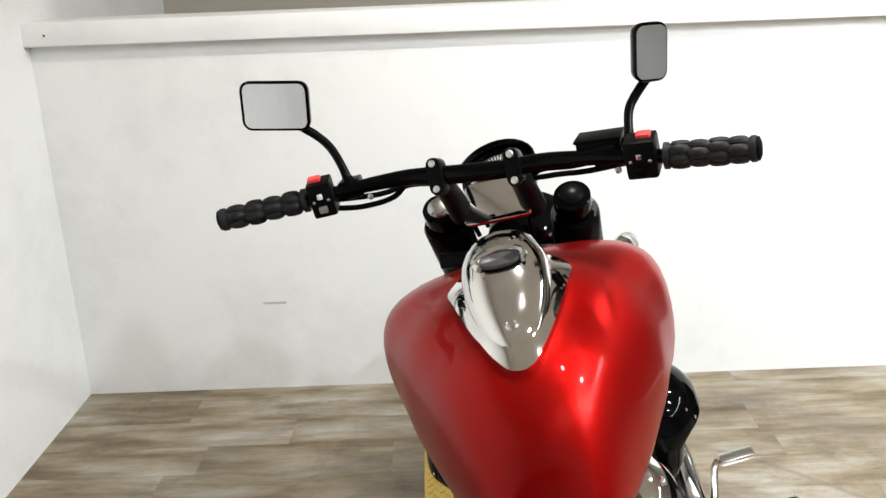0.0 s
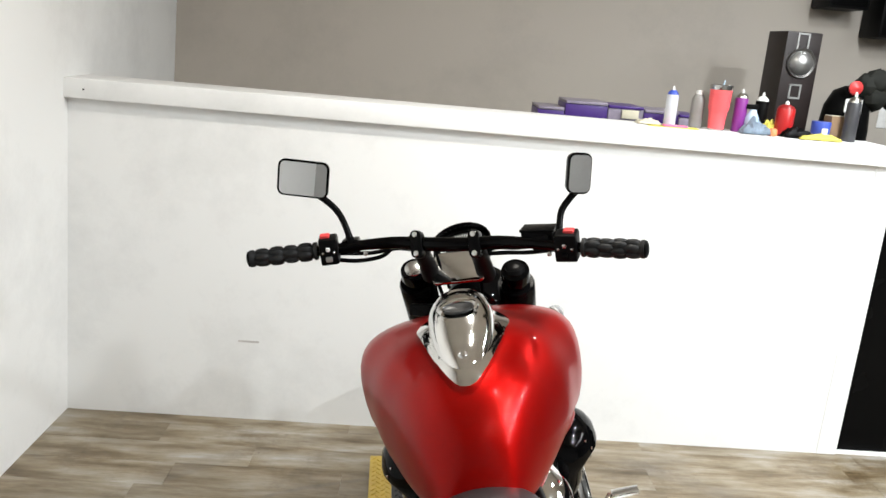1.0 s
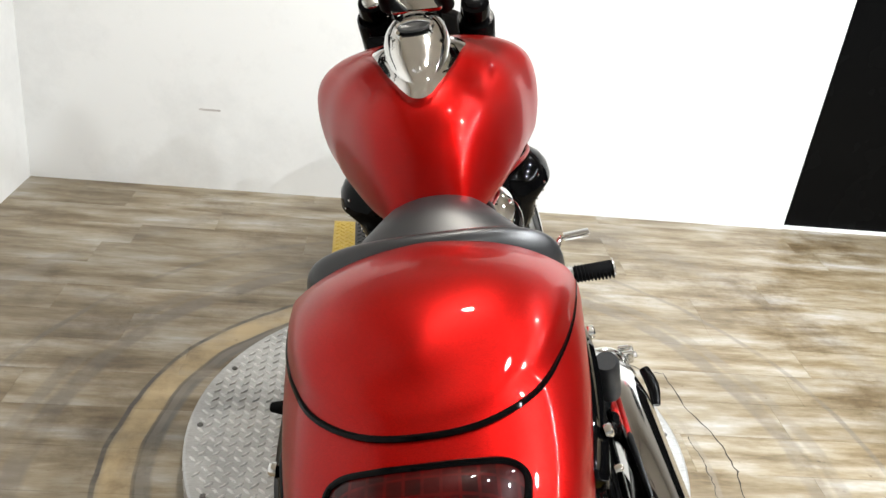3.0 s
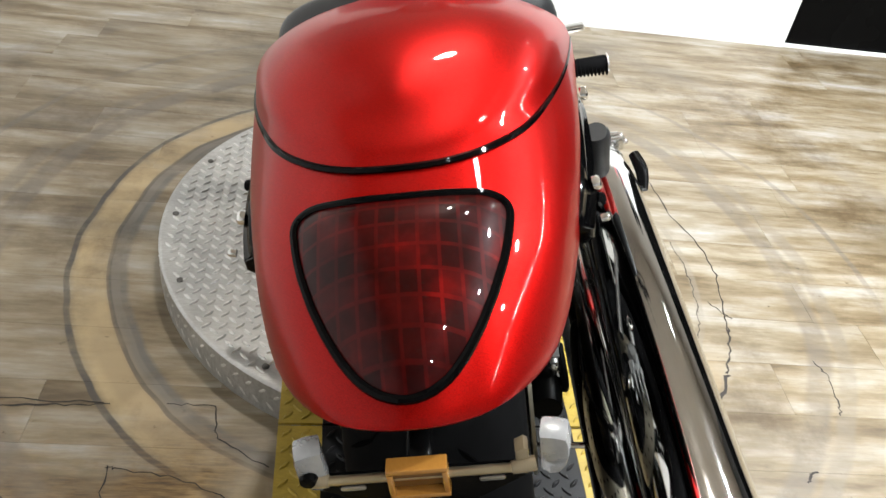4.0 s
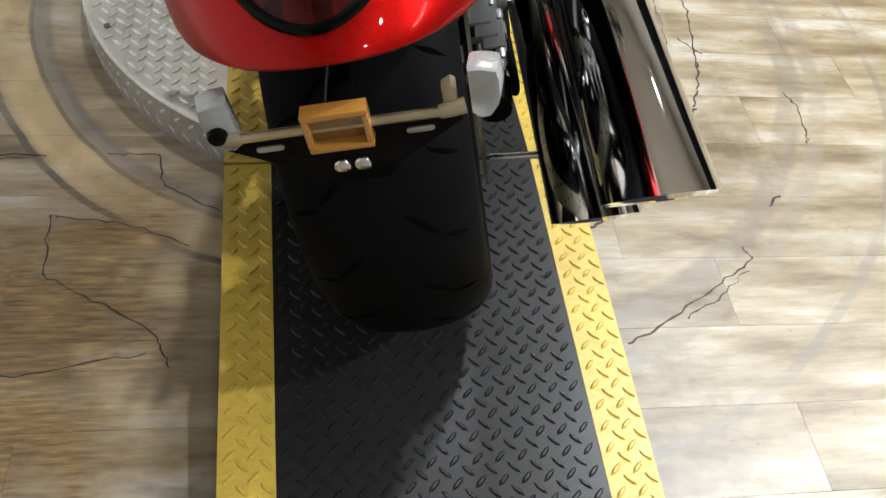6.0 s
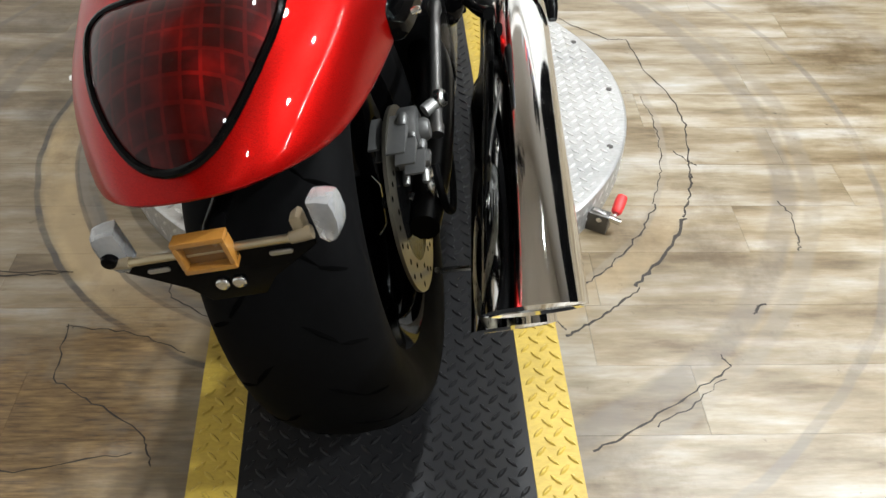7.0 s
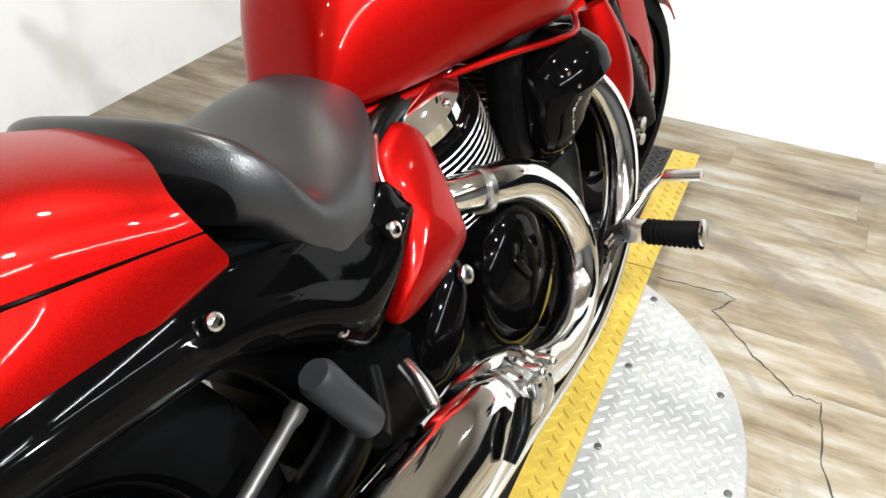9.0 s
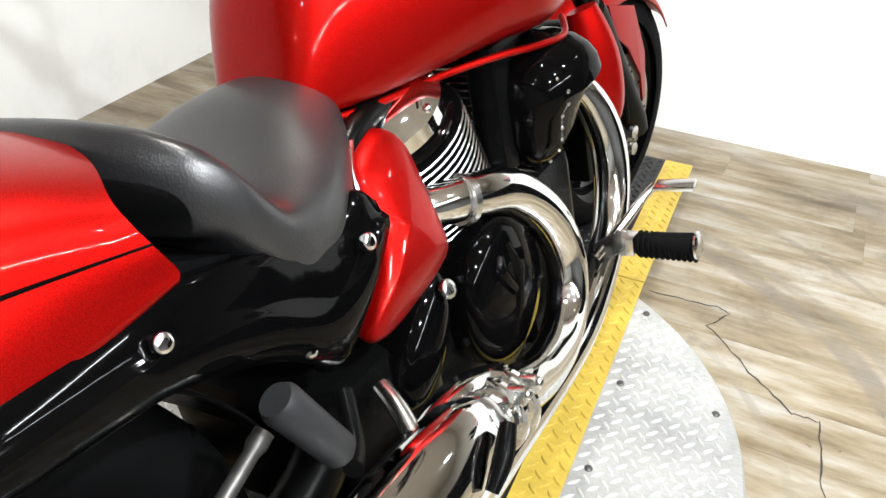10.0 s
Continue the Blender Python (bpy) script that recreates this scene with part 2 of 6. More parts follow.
tread_worn = plate_material("worn_tread_lugs", (0.80, 0.80, 0.79), 0.32, 0.5, 0.15)
tread_black = plate_material("black_tread_plate", (0.011, 0.011, 0.012), 0.36, 0.05, 0.35, 0.3)
tread_yellow = plate_material("yellow_painted_plate", (0.52, 0.365, 0.055), 0.42, 0.0, 0.25)

# ---- mesh tools ----


def part(name, bm, material, parent=None, label="", smooth=True, kind=""):
    """Links a bmesh as one mesh object, as a part of parent or as a thing."""
    me = bpy.data.meshes.new(name)
    bmesh.ops.recalc_face_normals(bm, faces=bm.faces)
    bm.to_mesh(me)
    bm.free()
    me.materials.append(material)
    me.shade_flat()
    if smooth:
        me.shade_smooth()
        me.set_sharp_from_angle(angle=radians(42))
    ob = new(name, me)
    ob.parent = parent
    if label or kind:
        tagged(ob, label=label, kind=kind)
    return ob


def thing(name, label, category, at=None, group="", kind=""):
    ob = new(name)
    if at is not None:
        ob.matrix_world = at
    return tagged(ob, label, category, group, kind)


def box(x0, x1, y0, y1, z0, z1, bevel=0.0, bm=None, turn=None):
    bm = bm or bmesh.new()
    vs = [bm.verts.new((x, y, z)) for x in (x0, x1) for y in (y0, y1) for z in (z0, z1)]
    faces = [bm.faces.new([vs[i] for i in q]) for q in ((0, 1, 3, 2), (4, 6, 7, 5), (0, 4, 5, 1), (2, 3, 7, 6), (0, 2, 6, 4), (1, 5, 7, 3))]
    if bevel:
        edges = list({e for f in faces for e in f.edges})
        vs = bmesh.ops.bevel(bm, geom=edges, offset=bevel, segments=2, affect="EDGES", profile=0.6)["verts"]
    if turn is not None:
        bmesh.ops.transform(bm, matrix=turn, verts=list(dict.fromkeys(vs)))
    return bm


def loft(rings, closed=True, caps=True, bm=None):
    """A skin over rings of equally many points."""
    bm = bm or bmesh.new()
    rows = [[bm.verts.new(p) for p in r] for r in rings]
    k = len(rows[0])
    for a, b in zip(rows, rows[1:]):
        for i in range(k if closed else k - 1):
            j = (i + 1) % k
            bm.faces.new((a[i], a[j], b[j], b[i]))
    if caps and closed:
        bm.faces.new(rows[0][::-1])
        bm.faces.new(rows[-1])
    return bm


def spline(points, steps=6, loop=False):
    """Points along a smooth line through the given ones, of any dimension."""
    p = [np.array(q, float) for q in points]
    n = len(p)
    out = []
    for i in range(n if loop else n - 1):
        a, b, c, d = (p[(i + k) % n] for k in (-1, 0, 1, 2)) if loop else (p[max(i - 1, 0)], p[i], p[i + 1], p[min(i + 2, n - 1)])
        for s in range(steps):
            t = s / steps
            out.append(0.5 * (2 * b + (c - a) * t + (2 * a - 5 * b + 4 * c - d) * t * t + (3 * b - a - 3 * c + d) * t**3))
    if not loop:
        out.append(p[-1])
    return out


def tube(points, radius, sides=10, steps=5, smooth=True, loop=False, flat=1.0, bm=None, caps=True):
    """A round bar along points; radius is one number or one for each point."""
    pts = [Vector(p) for p in points]
    rad = [radius] * len(pts) if isinstance(radius, (int, float)) else list(radius)
    if smooth and (len(pts) > 2 or loop):
        line = spline([(*p, r) for p, r in zip(pts, rad)], steps, loop)
        pts, rad = [Vector(q[:3]) for q in line], [float(q[3]) for q in line]
    n = len(pts)
    rings, up = [], None
    for i, p in enumerate(pts):
        a, b = (pts[i - 1], pts[(i + 1) % n]) if loop else (pts[max(i - 1, 0)], pts[min(i + 1, n - 1)])
        d = (b - a).normalized()
        if up is None:
            up = d.orthogonal().normalized() if abs(d.z) > 0.9 else d.cross(Vector((0, 0, 1))).normalized()
        up = (up - d * up.dot(d)).normalized()
        side = d.cross(up)
        rings.append([p + up * (rad[i] * math.cos(2 * math.pi * k / sides)) + side * (rad[i] * flat * math.sin(2 * math.pi * k / sides)) for k in range(sides)])
    if loop:
        rings.append(rings[0])
    bm = loft(rings, True, caps and not loop, bm)
    if loop:
        bmesh.ops.remove_doubles(bm, verts=bm.verts, dist=1e-6)
    return bm


def turned(profile, sides=32, axis="x", at=(0, 0, 0), bm=None, squash=1.0):
    """A body of revolution from (radius, along) pairs round an axis through at."""
    bm = bm or bmesh.new()
    rows = []
    for r, h in profile:
        row = []
        for k in range(sides):
            a = 2 * math.pi * k / sides
            u, v = r * math.cos(a), r * math.sin(a) * squash
            row.append({"x": (h, u, v), "y": (v, h, u), "z": (u, v, h)}[axis])
        rows.append([Vector(at) + Vector(q) for q in row])
    return loft(rows, True, True, bm)


def moved(bm, m):
    bmesh.ops.transform(bm, matrix=m, verts=bm.verts)
    return bm


def along(a, b):
    """The turn and move that takes the z axis onto the line from a to b."""
    a, b = Vector(a), Vector(b)
    return Matrix.Translation(a) @ (b - a).to_track_quat("Z", "Y").to_matrix().to_4x4()


def rod(a, b, profile, sides=16):
    """A turned rod from a to b; profile of (radius, share of the length)."""
    d = (Vector(b) - Vector(a)).length
    return moved(turned([(r, s * d) for r, s in profile], sides, "z"), along(a, b))


def bolt(at, ahead, r=0.008, h=0.006, sides=6):
    """A hexagon or round head at a point, facing along ahead."""
    a = Vector(at)
    return rod(a, a + Vector(ahead).normalized() * h, [(r, 0), (r, 0.55), (r * 0.92, 0.8), (r * 0.7, 0.95), (r * 0.4, 1)], sides)


def prism(outline, depth, bevel=0.0, plane="yz", at=0.0):
    """A flat plate from an outline in a plane, of some depth on both sides of at."""
    bm = bmesh.new()
    put = {"yz": lambda a, b, c: (c, a, b), "xy": lambda a, b, c: (a, b, c), "xz": lambda a, b, c: (a, c, b)}[plane]
    low = [bm.verts.new(put(a, b, at - depth / 2)) for a, b in outline]
    top = [bm.verts.new(put(a, b, at + depth / 2)) for a, b in outline]
    k = len(outline)
    bm.faces.new(low[::-1]), bm.faces.new(top)
    for i in range(k):
        bm.faces.new((low[i], low[(i + 1) % k], top[(i + 1) % k], top[i]))
    if bevel:
        rim = [e for e in bm.edges if not (e.verts[0] in low) ^ (e.verts[1] in low)]
        bmesh.ops.bevel(bm, geom=rim, offset=bevel, segments=2, affect="EDGES", profile=0.6)
    return bm


def rounded(w, h, r, steps=4, cx=0.0, cy=0.0):
    """The outline of a rectangle with round corners."""
    out = []
    for sx, sy, a0 in ((1, 1, 0), (-1, 1, 90), (-1, -1, 180), (1, -1, 270)):
        for k in range(steps + 1):
            a = radians(a0 + 90 * k / steps)
            out.append((cx + sx * (w / 2 - r) + r * math.cos(a), cy + sy * (h / 2 - r) + r * math.sin(a)))
    return out


# ---- the room ----
EAST, SOUTH, FAR, WEST, WALL = 5.4, -3.6, 4.005, -1.36, 2.706


def plain_wall(name, label, material, *sizes):
    return tagged(part(name, box(*sizes), material, smooth=False), label, "wall", kind="structure")


LEAN = 0.042  # the partition to the west is out of plumb
west_wall = plain_wall("wall_west", "plain white painted wall beside the turntable", wall_white, WEST - 0.12, WEST, SOUTH, FAR, 0, CEIL)
for v in west_wall.data.vertices:
    v.co.x += LEAN * v.co.z
plain_wall("wall_far", "beige painted wall beyond the half wall", wall_beige, WEST - 0.12, EAST + 0.12, FAR, FAR + 0.12, 0, CEIL)
# South and east walls are unseen, added to close the room and limit fill.
plain_wall("wall_south", "unseen plain grey wall added behind the turntable", wall_grey, WEST - 0.12, EAST + 0.12, SOUTH - 0.12, SOUTH, 0, CEIL)
plain_wall("wall_east", "unseen plain dark grey wall added on the open side", wall_dark, EAST, EAST + 0.12, SOUTH, FAR, 0, CEIL)
tagged(part("ceiling", box(WEST - 0.12, EAST + 0.12, SOUTH - 0.12, FAR + 0.12, CEIL, CEIL + 0.1), ceiling_paint, smooth=False), "plain off-white ceiling with small lamps", "ceiling", kind="structure")
CAP_TOP, CAP_FALL = 1.352, 0.0105


def cap_top(x):
    """Height of the sloping cap of the half wall."""
    return CAP_TOP - CAP_FALL * (x + 1.284)


half_wall = plain_wall("wall_north", "white half-height partition wall with a wooden cap", wall_white, WEST, 1.802, WALL, WALL + 0.13, 0, 1.0)
for v in half_wall.data.vertices:
    if v.co.z > 0.5:
        v.co.z = cap_top(v.co.x) - 0.066
part("end_board", box(1.802, 1.888, WALL - 0.004, WALL + 0.134, 0, 1.243, 0.003), wall_white, half_wall, smooth=False)
cap_bm = box(WEST + 0.03, 1.851, WALL - 0.036, WALL + 0.20, -0.075, 0.0, 0.006)
for v in cap_bm.verts:
    v.co.z += cap_top(v.co.x)
tagged(part("wall_cap", cap_bm, wall_white), "white painted wooden cap on the half wall", "wall cap", kind="structure")
scuff_grey = varied("scuff_grey", (0.50, 0.47, 0.45), 0.6, amount=0.3, scale=200)
for x, z, w, h in ((-0.62, 0.345, 0.085, 0.008), (-0.12, 0.315, 0.035, 0.022), (-0.10, 0.295, 0.016, 0.014)):
    part("scuff", prism(rounded(w, h, h * 0.45, 3), 0.0008, 0.0, "xz", WALL - 0.0006), scuff_grey, half_wall).location = (x, 0, z)
part("screw_hole", turned([(0.004, 0), (0.004, 0.002)], 10, "y", (-1.232, WALL - 0.0385, 1.311)), dark_steel, half_wall)
floor = tagged(part("floor", box(WEST - 0.12, EAST + 0.12, SOUTH - 0.12, FAR + 0.12, -0.12, -0.006), dark_steel, smooth=False), "worn grey oak vinyl plank floor with scuff arcs", "floor", kind="structure")
tagged(part("dark_panel", box(1.892, EAST, WALL + 0.03, WALL + 0.06, 0.008, 1.235, 0.004), black_satin, smooth=False), "black panel closing the opening beside the half wall", "panel", kind="structure")
tagged(part("threshold", box(1.890, EAST, WALL + 0.005, WALL + 0.03, -0.004, 0.010, 0.003), wall_white, smooth=False), "white threshold strip under the black panel", "trim", kind="structure")

# ---- turntable ----


def lozenge(bm, x, y, z, turn, size, rise, up=(0, 0, 1), side=None):
    """One raised tread lug on a plate, long and pointed."""
    c, s = math.cos(turn), math.sin(turn)
    a, b = size, size * 0.27
    rim = [(a, 0), (a * 0.45, b), (-a * 0.45, b), (-a, 0), (-a * 0.45, -b), (a * 0.45, -b)]
    if side is None:
        put = lambda u, v, w: (x + u * c - v * s, y + u * s + v * c, z + w)
    else:
        put = lambda u, v, w: tuple(Vector((x, y, z)) + Vector(side) * (u * c - v * s) + Vector((0, 0, 1)) * (u * s + v * c) + Vector(up) * w)
    low = [bm.verts.new(put(u, v, 0)) for u, v in rim]
    top = [bm.verts.new(put(u * 0.62, v * 0.5, rise)) for u, v in rim]
    bm.faces.new(top)
    for i in range(6):
        bm.faces.new((low[i], low[(i + 1) % 6], top[(i + 1) % 6], top[i]))


def tread(inside, x0, x1, y0, y1, z, pitch=0.0335, size=0.0135, rise=0.0030, slope=None):
    bm = bmesh.new()
    for i in range(int((x1 - x0) / pitch) + 1):
        for j in range(int((y1 - y0) / pitch) + 1):
            x, y = x0 + (i + 0.5) * pitch, y0 + (j + 0.5) * pitch
            for dx, dy, turn in ((0, 0, 0.79), (pitch / 2, pitch / 2, -0.79)):
                if inside(x + dx, y + dy):
                    lozenge(bm, x + dx, y + dy, slope(y + dy) if slope else z, turn, size, rise)
    return bm


TURN = Matrix.Translation((DISC_X, DISC_Y, 0)) @ pose(0, 0, 0, 0, 0, 2.2) @ Matrix.Translation((-DISC_X, -DISC_Y, 0))
RAMP_L, RAMP_R, BAND, HINGE_S, HINGE_N = -0.038, 0.592, 0.080, 0.510, 1.698
turntable = thing("turntable", "round steel tread plate turntable on the floor", "turntable", TURN)
part("rim", turned([(DISC_R, 0.0), (DISC_R, DECK - 0.017), (DISC_R - 0.004, DECK - 0.013), (DISC_R - 0.008, DECK - 0.0125)], 96, "z", (DISC_X, DISC_Y, 0)), tread_steel, turntable)
on_disc = lambda x, y: math.hypot(x - DISC_X, y - DISC_Y) < DISC_R - 0.02 and not RAMP_L - 0.012 < x < RAMP_R + 0.012
part("tread_relief", tread(on_disc, DISC_X - DISC_R, DISC_X + DISC_R, DISC_Y - DISC_R, DISC_Y + DISC_R, DECK - 0.0125), tread_worn, turntable, kind="stuff")
lugs = bmesh.new()
for k in range(112):
    for h in (0.025, 0.06):
        a = 2 * math.pi * (k + (0.5 if h > 0.03 else 0)) / 112
        o, s = (math.cos(a), math.sin(a), 0), (-math.sin(a), math.cos(a), 0)
        lozenge(lugs, DISC_X + DISC_R * o[0], DISC_Y + DISC_R * o[1], h, 0.79 if h > 0.03 else -0.79, 0.0125, 0.0014, o, s)
part("rim_relief", lugs, tread_worn, turntable, kind="stuff")
for x in (RAMP_L - 0.034, RAMP_R + 0.028):
    for y in (0.652, 0.895, 1.135, 1.365, 1.60):
        part("bolt", bolt((x, y, DECK - 0.013), (0, 0, 1), 0.0075, 0.004, 12), dark_steel, turntable)
for y in (0.895, 1.13, 1.362):
    for s in (-1, 1):
        r = math.sqrt(max(0, (DISC_R - 0.03) ** 2 - (y - DISC_Y) ** 2))
        part("bolt", bolt((DISC_X + s * r, y, DECK - 0.013), (0, 0, 1), 0.0075, 0.004, 12), dark_steel, turntable)

platform = thing("loading_ramp", "black tread plate loading ramp with yellow edges", "ramp", TURN)


def deck_height(y):
    if y < HINGE_S:
        return DECK - 0.005 - (HINGE_S - y) * 0.075
    if y > HINGE_N:
        return DECK - 0.005 - (y - HINGE_N) * 0.06
    return DECK - 0.005


for name, y0, y1 in (("deck_plate", HINGE_S, HINGE_N), ("rear_ramp_plate", -0.60, HINGE_S - 0.006), ("front_ramp_plate", HINGE_N + 0.005, 2.38)):
    for x0, x1, mat, lab in ((RAMP_L, RAMP_L + BAND, tread_yellow, "yellow painted edge"), (RAMP_L + BAND, RAMP_R - BAND, tread_black, "black tread plate"), (RAMP_R - BAND, RAMP_R, tread_yellow, "yellow painted edge")):
        za, zb = deck_height(y0 + 1e-4), deck_height(y1 - 1e-4)
        bm = box(x0 + 0.0003, x1 - 0.0003, y0, y1, 0, 0.006)
        for v in bm.verts:
            v.co.z += (za + (zb - za) * (v.co.y - y0) / (y1 - y0)) - 0.006
        ob = part(name if mat is tread_black else "edge_plate", bm, mat, platform, lab, smooth=False)
        lugs = tread(lambda x, y: x0 + 0.008 < x < x1 - 0.008 and y0 + 0.01 < y < y1 - 0.01, x0, x1, y0, y1, 0, slope=deck_height)
        part("tread_relief", lugs, mat, ob, kind="stuff")
for s, (y0, y1) in ((-1, (-0.55, 0.6)), (1, (1.72, 2.3))):
    for x in (RAMP_L + 0.05, RAMP_R - 0.05):
        bm = box(x - 0.01, x + 0.01, y0, y1, 0.0, 0.004)
        for v in bm.verts:
            v.co.z = 0.001 if v.co.z < 0.003 else deck_height(v.co.y) - 0.008
        part("rib", bm, dark_steel, platform, smooth=False)

clamp = thing("toggle_clamp", "steel toggle clamp with a red rubber handle", "clamp", pose(0.770, 0.730, 0, 0, 0, -28))
part("base", box(-0.035, 0.02, -0.012, 0.012, 0.0, 0.05, 0.003), dark_steel, clamp)
part("arm", moved(box(-0.02, 0.045, -0.005, 0.005, -0.006, 0.006, 0.002), pose(0.0, 0, 0.046, 0, 10, 0)), steel, clamp)
part("stem", rod((0.026, 0.0, 0.040), (0.028, 0.022, 0.044), [(0.004, 0), (0.004, 1)], 10), steel, clamp)
part("pin", rod((0, -0.016, 0.04), (0, 0.016, 0.04), [(0.006, 0), (0.006, 1)]), steel, clamp)
part("handle", rod((0.028, 0.018, 0.044), (0.026, 0.066, 0.056), [(0.008, 0), (0.012, 0.1), (0.013, 0.6), (0.012, 0.95), (0.008, 1)]), varied("red_rubber", (0.62, 0.03, 0.03), 0.5), clamp, "red rubber handle")

# ---- motorcycle ----
# Its own axes: origin at the rear tyre's foot, y ahead, z up; it leans on its side stand.
BIKE = pose(0.3232, 0.3183, 0.104, -1.41, -13.96, -2.44)
bike = thing("motorcycle", "red and black cruiser motorcycle leaning on its side stand", "motorcycle", BIKE)
STEER_AT, STEER_UP = Vector((0, 1.06, 1.0)), Vector((0, -0.577, 0.817)).normalized()
STEER = Matrix.Translation(STEER_AT) @ Matrix.Rotation(radians(-12), 4, STEER_UP) @ Matrix.Translation(-STEER_AT)


STEER_LOW = Matrix.Translation((-0.035, -0.01, 0)) @ STEER


def lamp_material():
    """Deep red lens over a grid of square reflector cells, some with glints painted into the colour."""
    m, n, l, b = node_material("tail_lens_red", (0.1, 0.003, 0.002), 0.35, 0.0, 0.36, 0.01, 0.05)
    c = n.new("ShaderNodeTexCoord").outputs["Object"]
    w = n.new("ShaderNodeTexBrick")
    w.inputs["Scale"].default_value, w.inputs["Mortar Size"].default_value, w.offset = 1.0, 0.0022, 0.0
    w.inputs["Brick Width"].default_value, w.inputs["Row Height"].default_value, w.inputs["Mortar Smooth"].default_value = 0.0185, 0.0215, 0.5
    w.inputs["Color1"].default_value, w.inputs["Color2"].default_value, w.inputs["Mortar"].default_value = (0.024, 0.0003, 0.0003, 1), (0.055, 0.0007, 0.0006, 1), (0.075, 0.001, 0.0008, 1)
    l.new(c, w.inputs["Vector"])
    # highlights painted into the lens colour by noise
    painted_glint = ramp(n, l, texture_noise(n, l, 20, 3), [(0.36, (0.35, 0.35, 0.35)), (0.55, (0.8, 0.8, 0.8)), (0.74, (2.0, 2.0, 2.0))])
    l.new(mix(n, l, "MULTIPLY", 1.0, w.outputs["Color"], painted_glint), b.inputs["Base Color"])
    return m


tail_red = lamp_material()
amber = varied("amber_reflector", (0.36, 0.16, 0.03), 0.2, coat=1.0, bump=0.1, scale=300)
clear_lens = varied("frosted_lens", (0.55, 0.56, 0.57), 0.24, coat=0.5, bump=0.15, scale=180)
clear_lens.node_tree.nodes["Principled BSDF"].inputs["Transmission Weight"].default_value = 0.65
mirror_glass = node_material("mirror_glass", (0.93, 0.93, 0.93), 0.01, 1.0)[0]
gauge_face = varied("gauge_face", (0.015, 0.015, 0.015), 0.4, bump=0.0)
red_switch = varied("red_switch", (0.65, 0.05, 0.05), 0.4)
white_mark = varied("white_mark", (0.75, 0.75, 0.73), 0.5)


def section(y, w, top, mid, low, foot, n=2.3, k=14, crown=0.0):
    """A closed cross-section of a body: crown, widest height, foot."""
    half = []
    for i in range(k + 1):
        a = math.pi / 2 * i / k
        if n < 2:  # roof-like, with a round ridge
            half.append((w * math.sin(a), mid + (top - mid) * max(0.0, 1 - math.sin(a) ** 2.15) ** (0.55 + 1.0 * (2 - n))))
        else:
            half.append((w * math.sin(a) ** (2 / n), mid + (top - mid) * math.cos(a) ** (2 / n)))
    for i in range(1, k // 2 + 1):
        a = math.pi / 2 * i / (k // 2)
        half.append((foot + (w - foot) * math.cos(a) ** 0.9, mid - (mid - low) * math.sin(a) ** 1.1))
    ring = [(x, z) for x, z in half] + [(-x, z) for x, z in half[::-1][:-1]]
    ring = ring[: len(half)] + ring[len(half):]
    return [(x, y, z) for x, z in ring]


def body(keys, steps=5, n=2.3):
    """A smooth body through key cross-sections (y, w, top, mid, low, foot)."""
    return loft([section(*map(float, q), n=n) for q in spline(keys, steps)])


# tank
tank_keys = [
    (0.570, 0.058, 0.710, 0.698, 0.688, 0.056, 2.40), (0.590, 0.077, 0.780, 0.700, 0.684, 0.070, 2.40), (0.614, 0.095, 0.846, 0.704, 0.681, 0.080, 2.40), (0.642, 0.113, 0.885, 0.709, 0.678, 0.088, 2.70), (0.680, 0.136, 0.914, 0.716, 0.676, 0.097, 2.70), (0.720, 0.157, 0.932, 0.726, 0.675, 0.106, 2.70),
    (0.770, 0.180, 0.944, 0.740, 0.674, 0.118, 2.70), (0.830, 0.206, 0.961, 0.758, 0.672, 0.138, 2.70), (0.900, 0.228, 0.962, 0.786, 0.669, 0.170, 2.70), (0.970, 0.253, 0.962, 0.812, 0.661, 0.194, 2.70),
    (1.040, 0.250, 0.941, 0.836, 0.657, 0.205, 2.70), (1.095, 0.222, 0.912, 0.848, 0.672, 0.180, 2.40), (1.130, 0.170, 0.885, 0.846, 0.700, 0.130, 2.40), (1.147, 0.110, 0.866, 0.840, 0.730, 0.085, 2.40)]
tank_bm = loft([section(*map(float, q)) for q in spline(tank_keys, 6)])
from mathutils.bvhtree import BVHTree
soft_part = [v for v in tank_bm.verts if not v.is_boundary]
for _ in range(10):
    bmesh.ops.smooth_vert(tank_bm, verts=soft_part, factor=0.5, use_axis_x=True, use_axis_y=True, use_axis_z=True)
tank_bm.normal_update()
for v in tank_bm.verts:
    v.co.x -= 0.006
tank_skin = BVHTree.FromBMesh(tank_bm)
tank = part("fuel_tank", tank_bm, red_paint, bike, "red metallic painted fuel tank")
lip = [(q[5], q[0], q[4] - 0.001) for q in tank_keys[1:-2]]
for s in (-1, 1):
    part("lip", tube([(s * (x + 0.006), y, z) for x, y, z in lip], 0.0055, 8, 4), red_paint, tank)


def onto(skin, points, ahead, lift):
    """Points dropped along a direction onto a skin, and raised by lift along its normal."""
    out = []
    for p, h in zip(points, lift if hasattr(lift, "__len__") else [lift] * len(points)):
        d = Vector(ahead).normalized()
        place, normal, _, _ = skin.ray_cast(Vector(p) - d * 1.0, d)
        if place is None:
            place, normal, _, _ = skin.find_nearest(Vector(p))
        if normal.dot(d) > 0:
            normal = -normal
        out.append(place + normal * h)
    return out


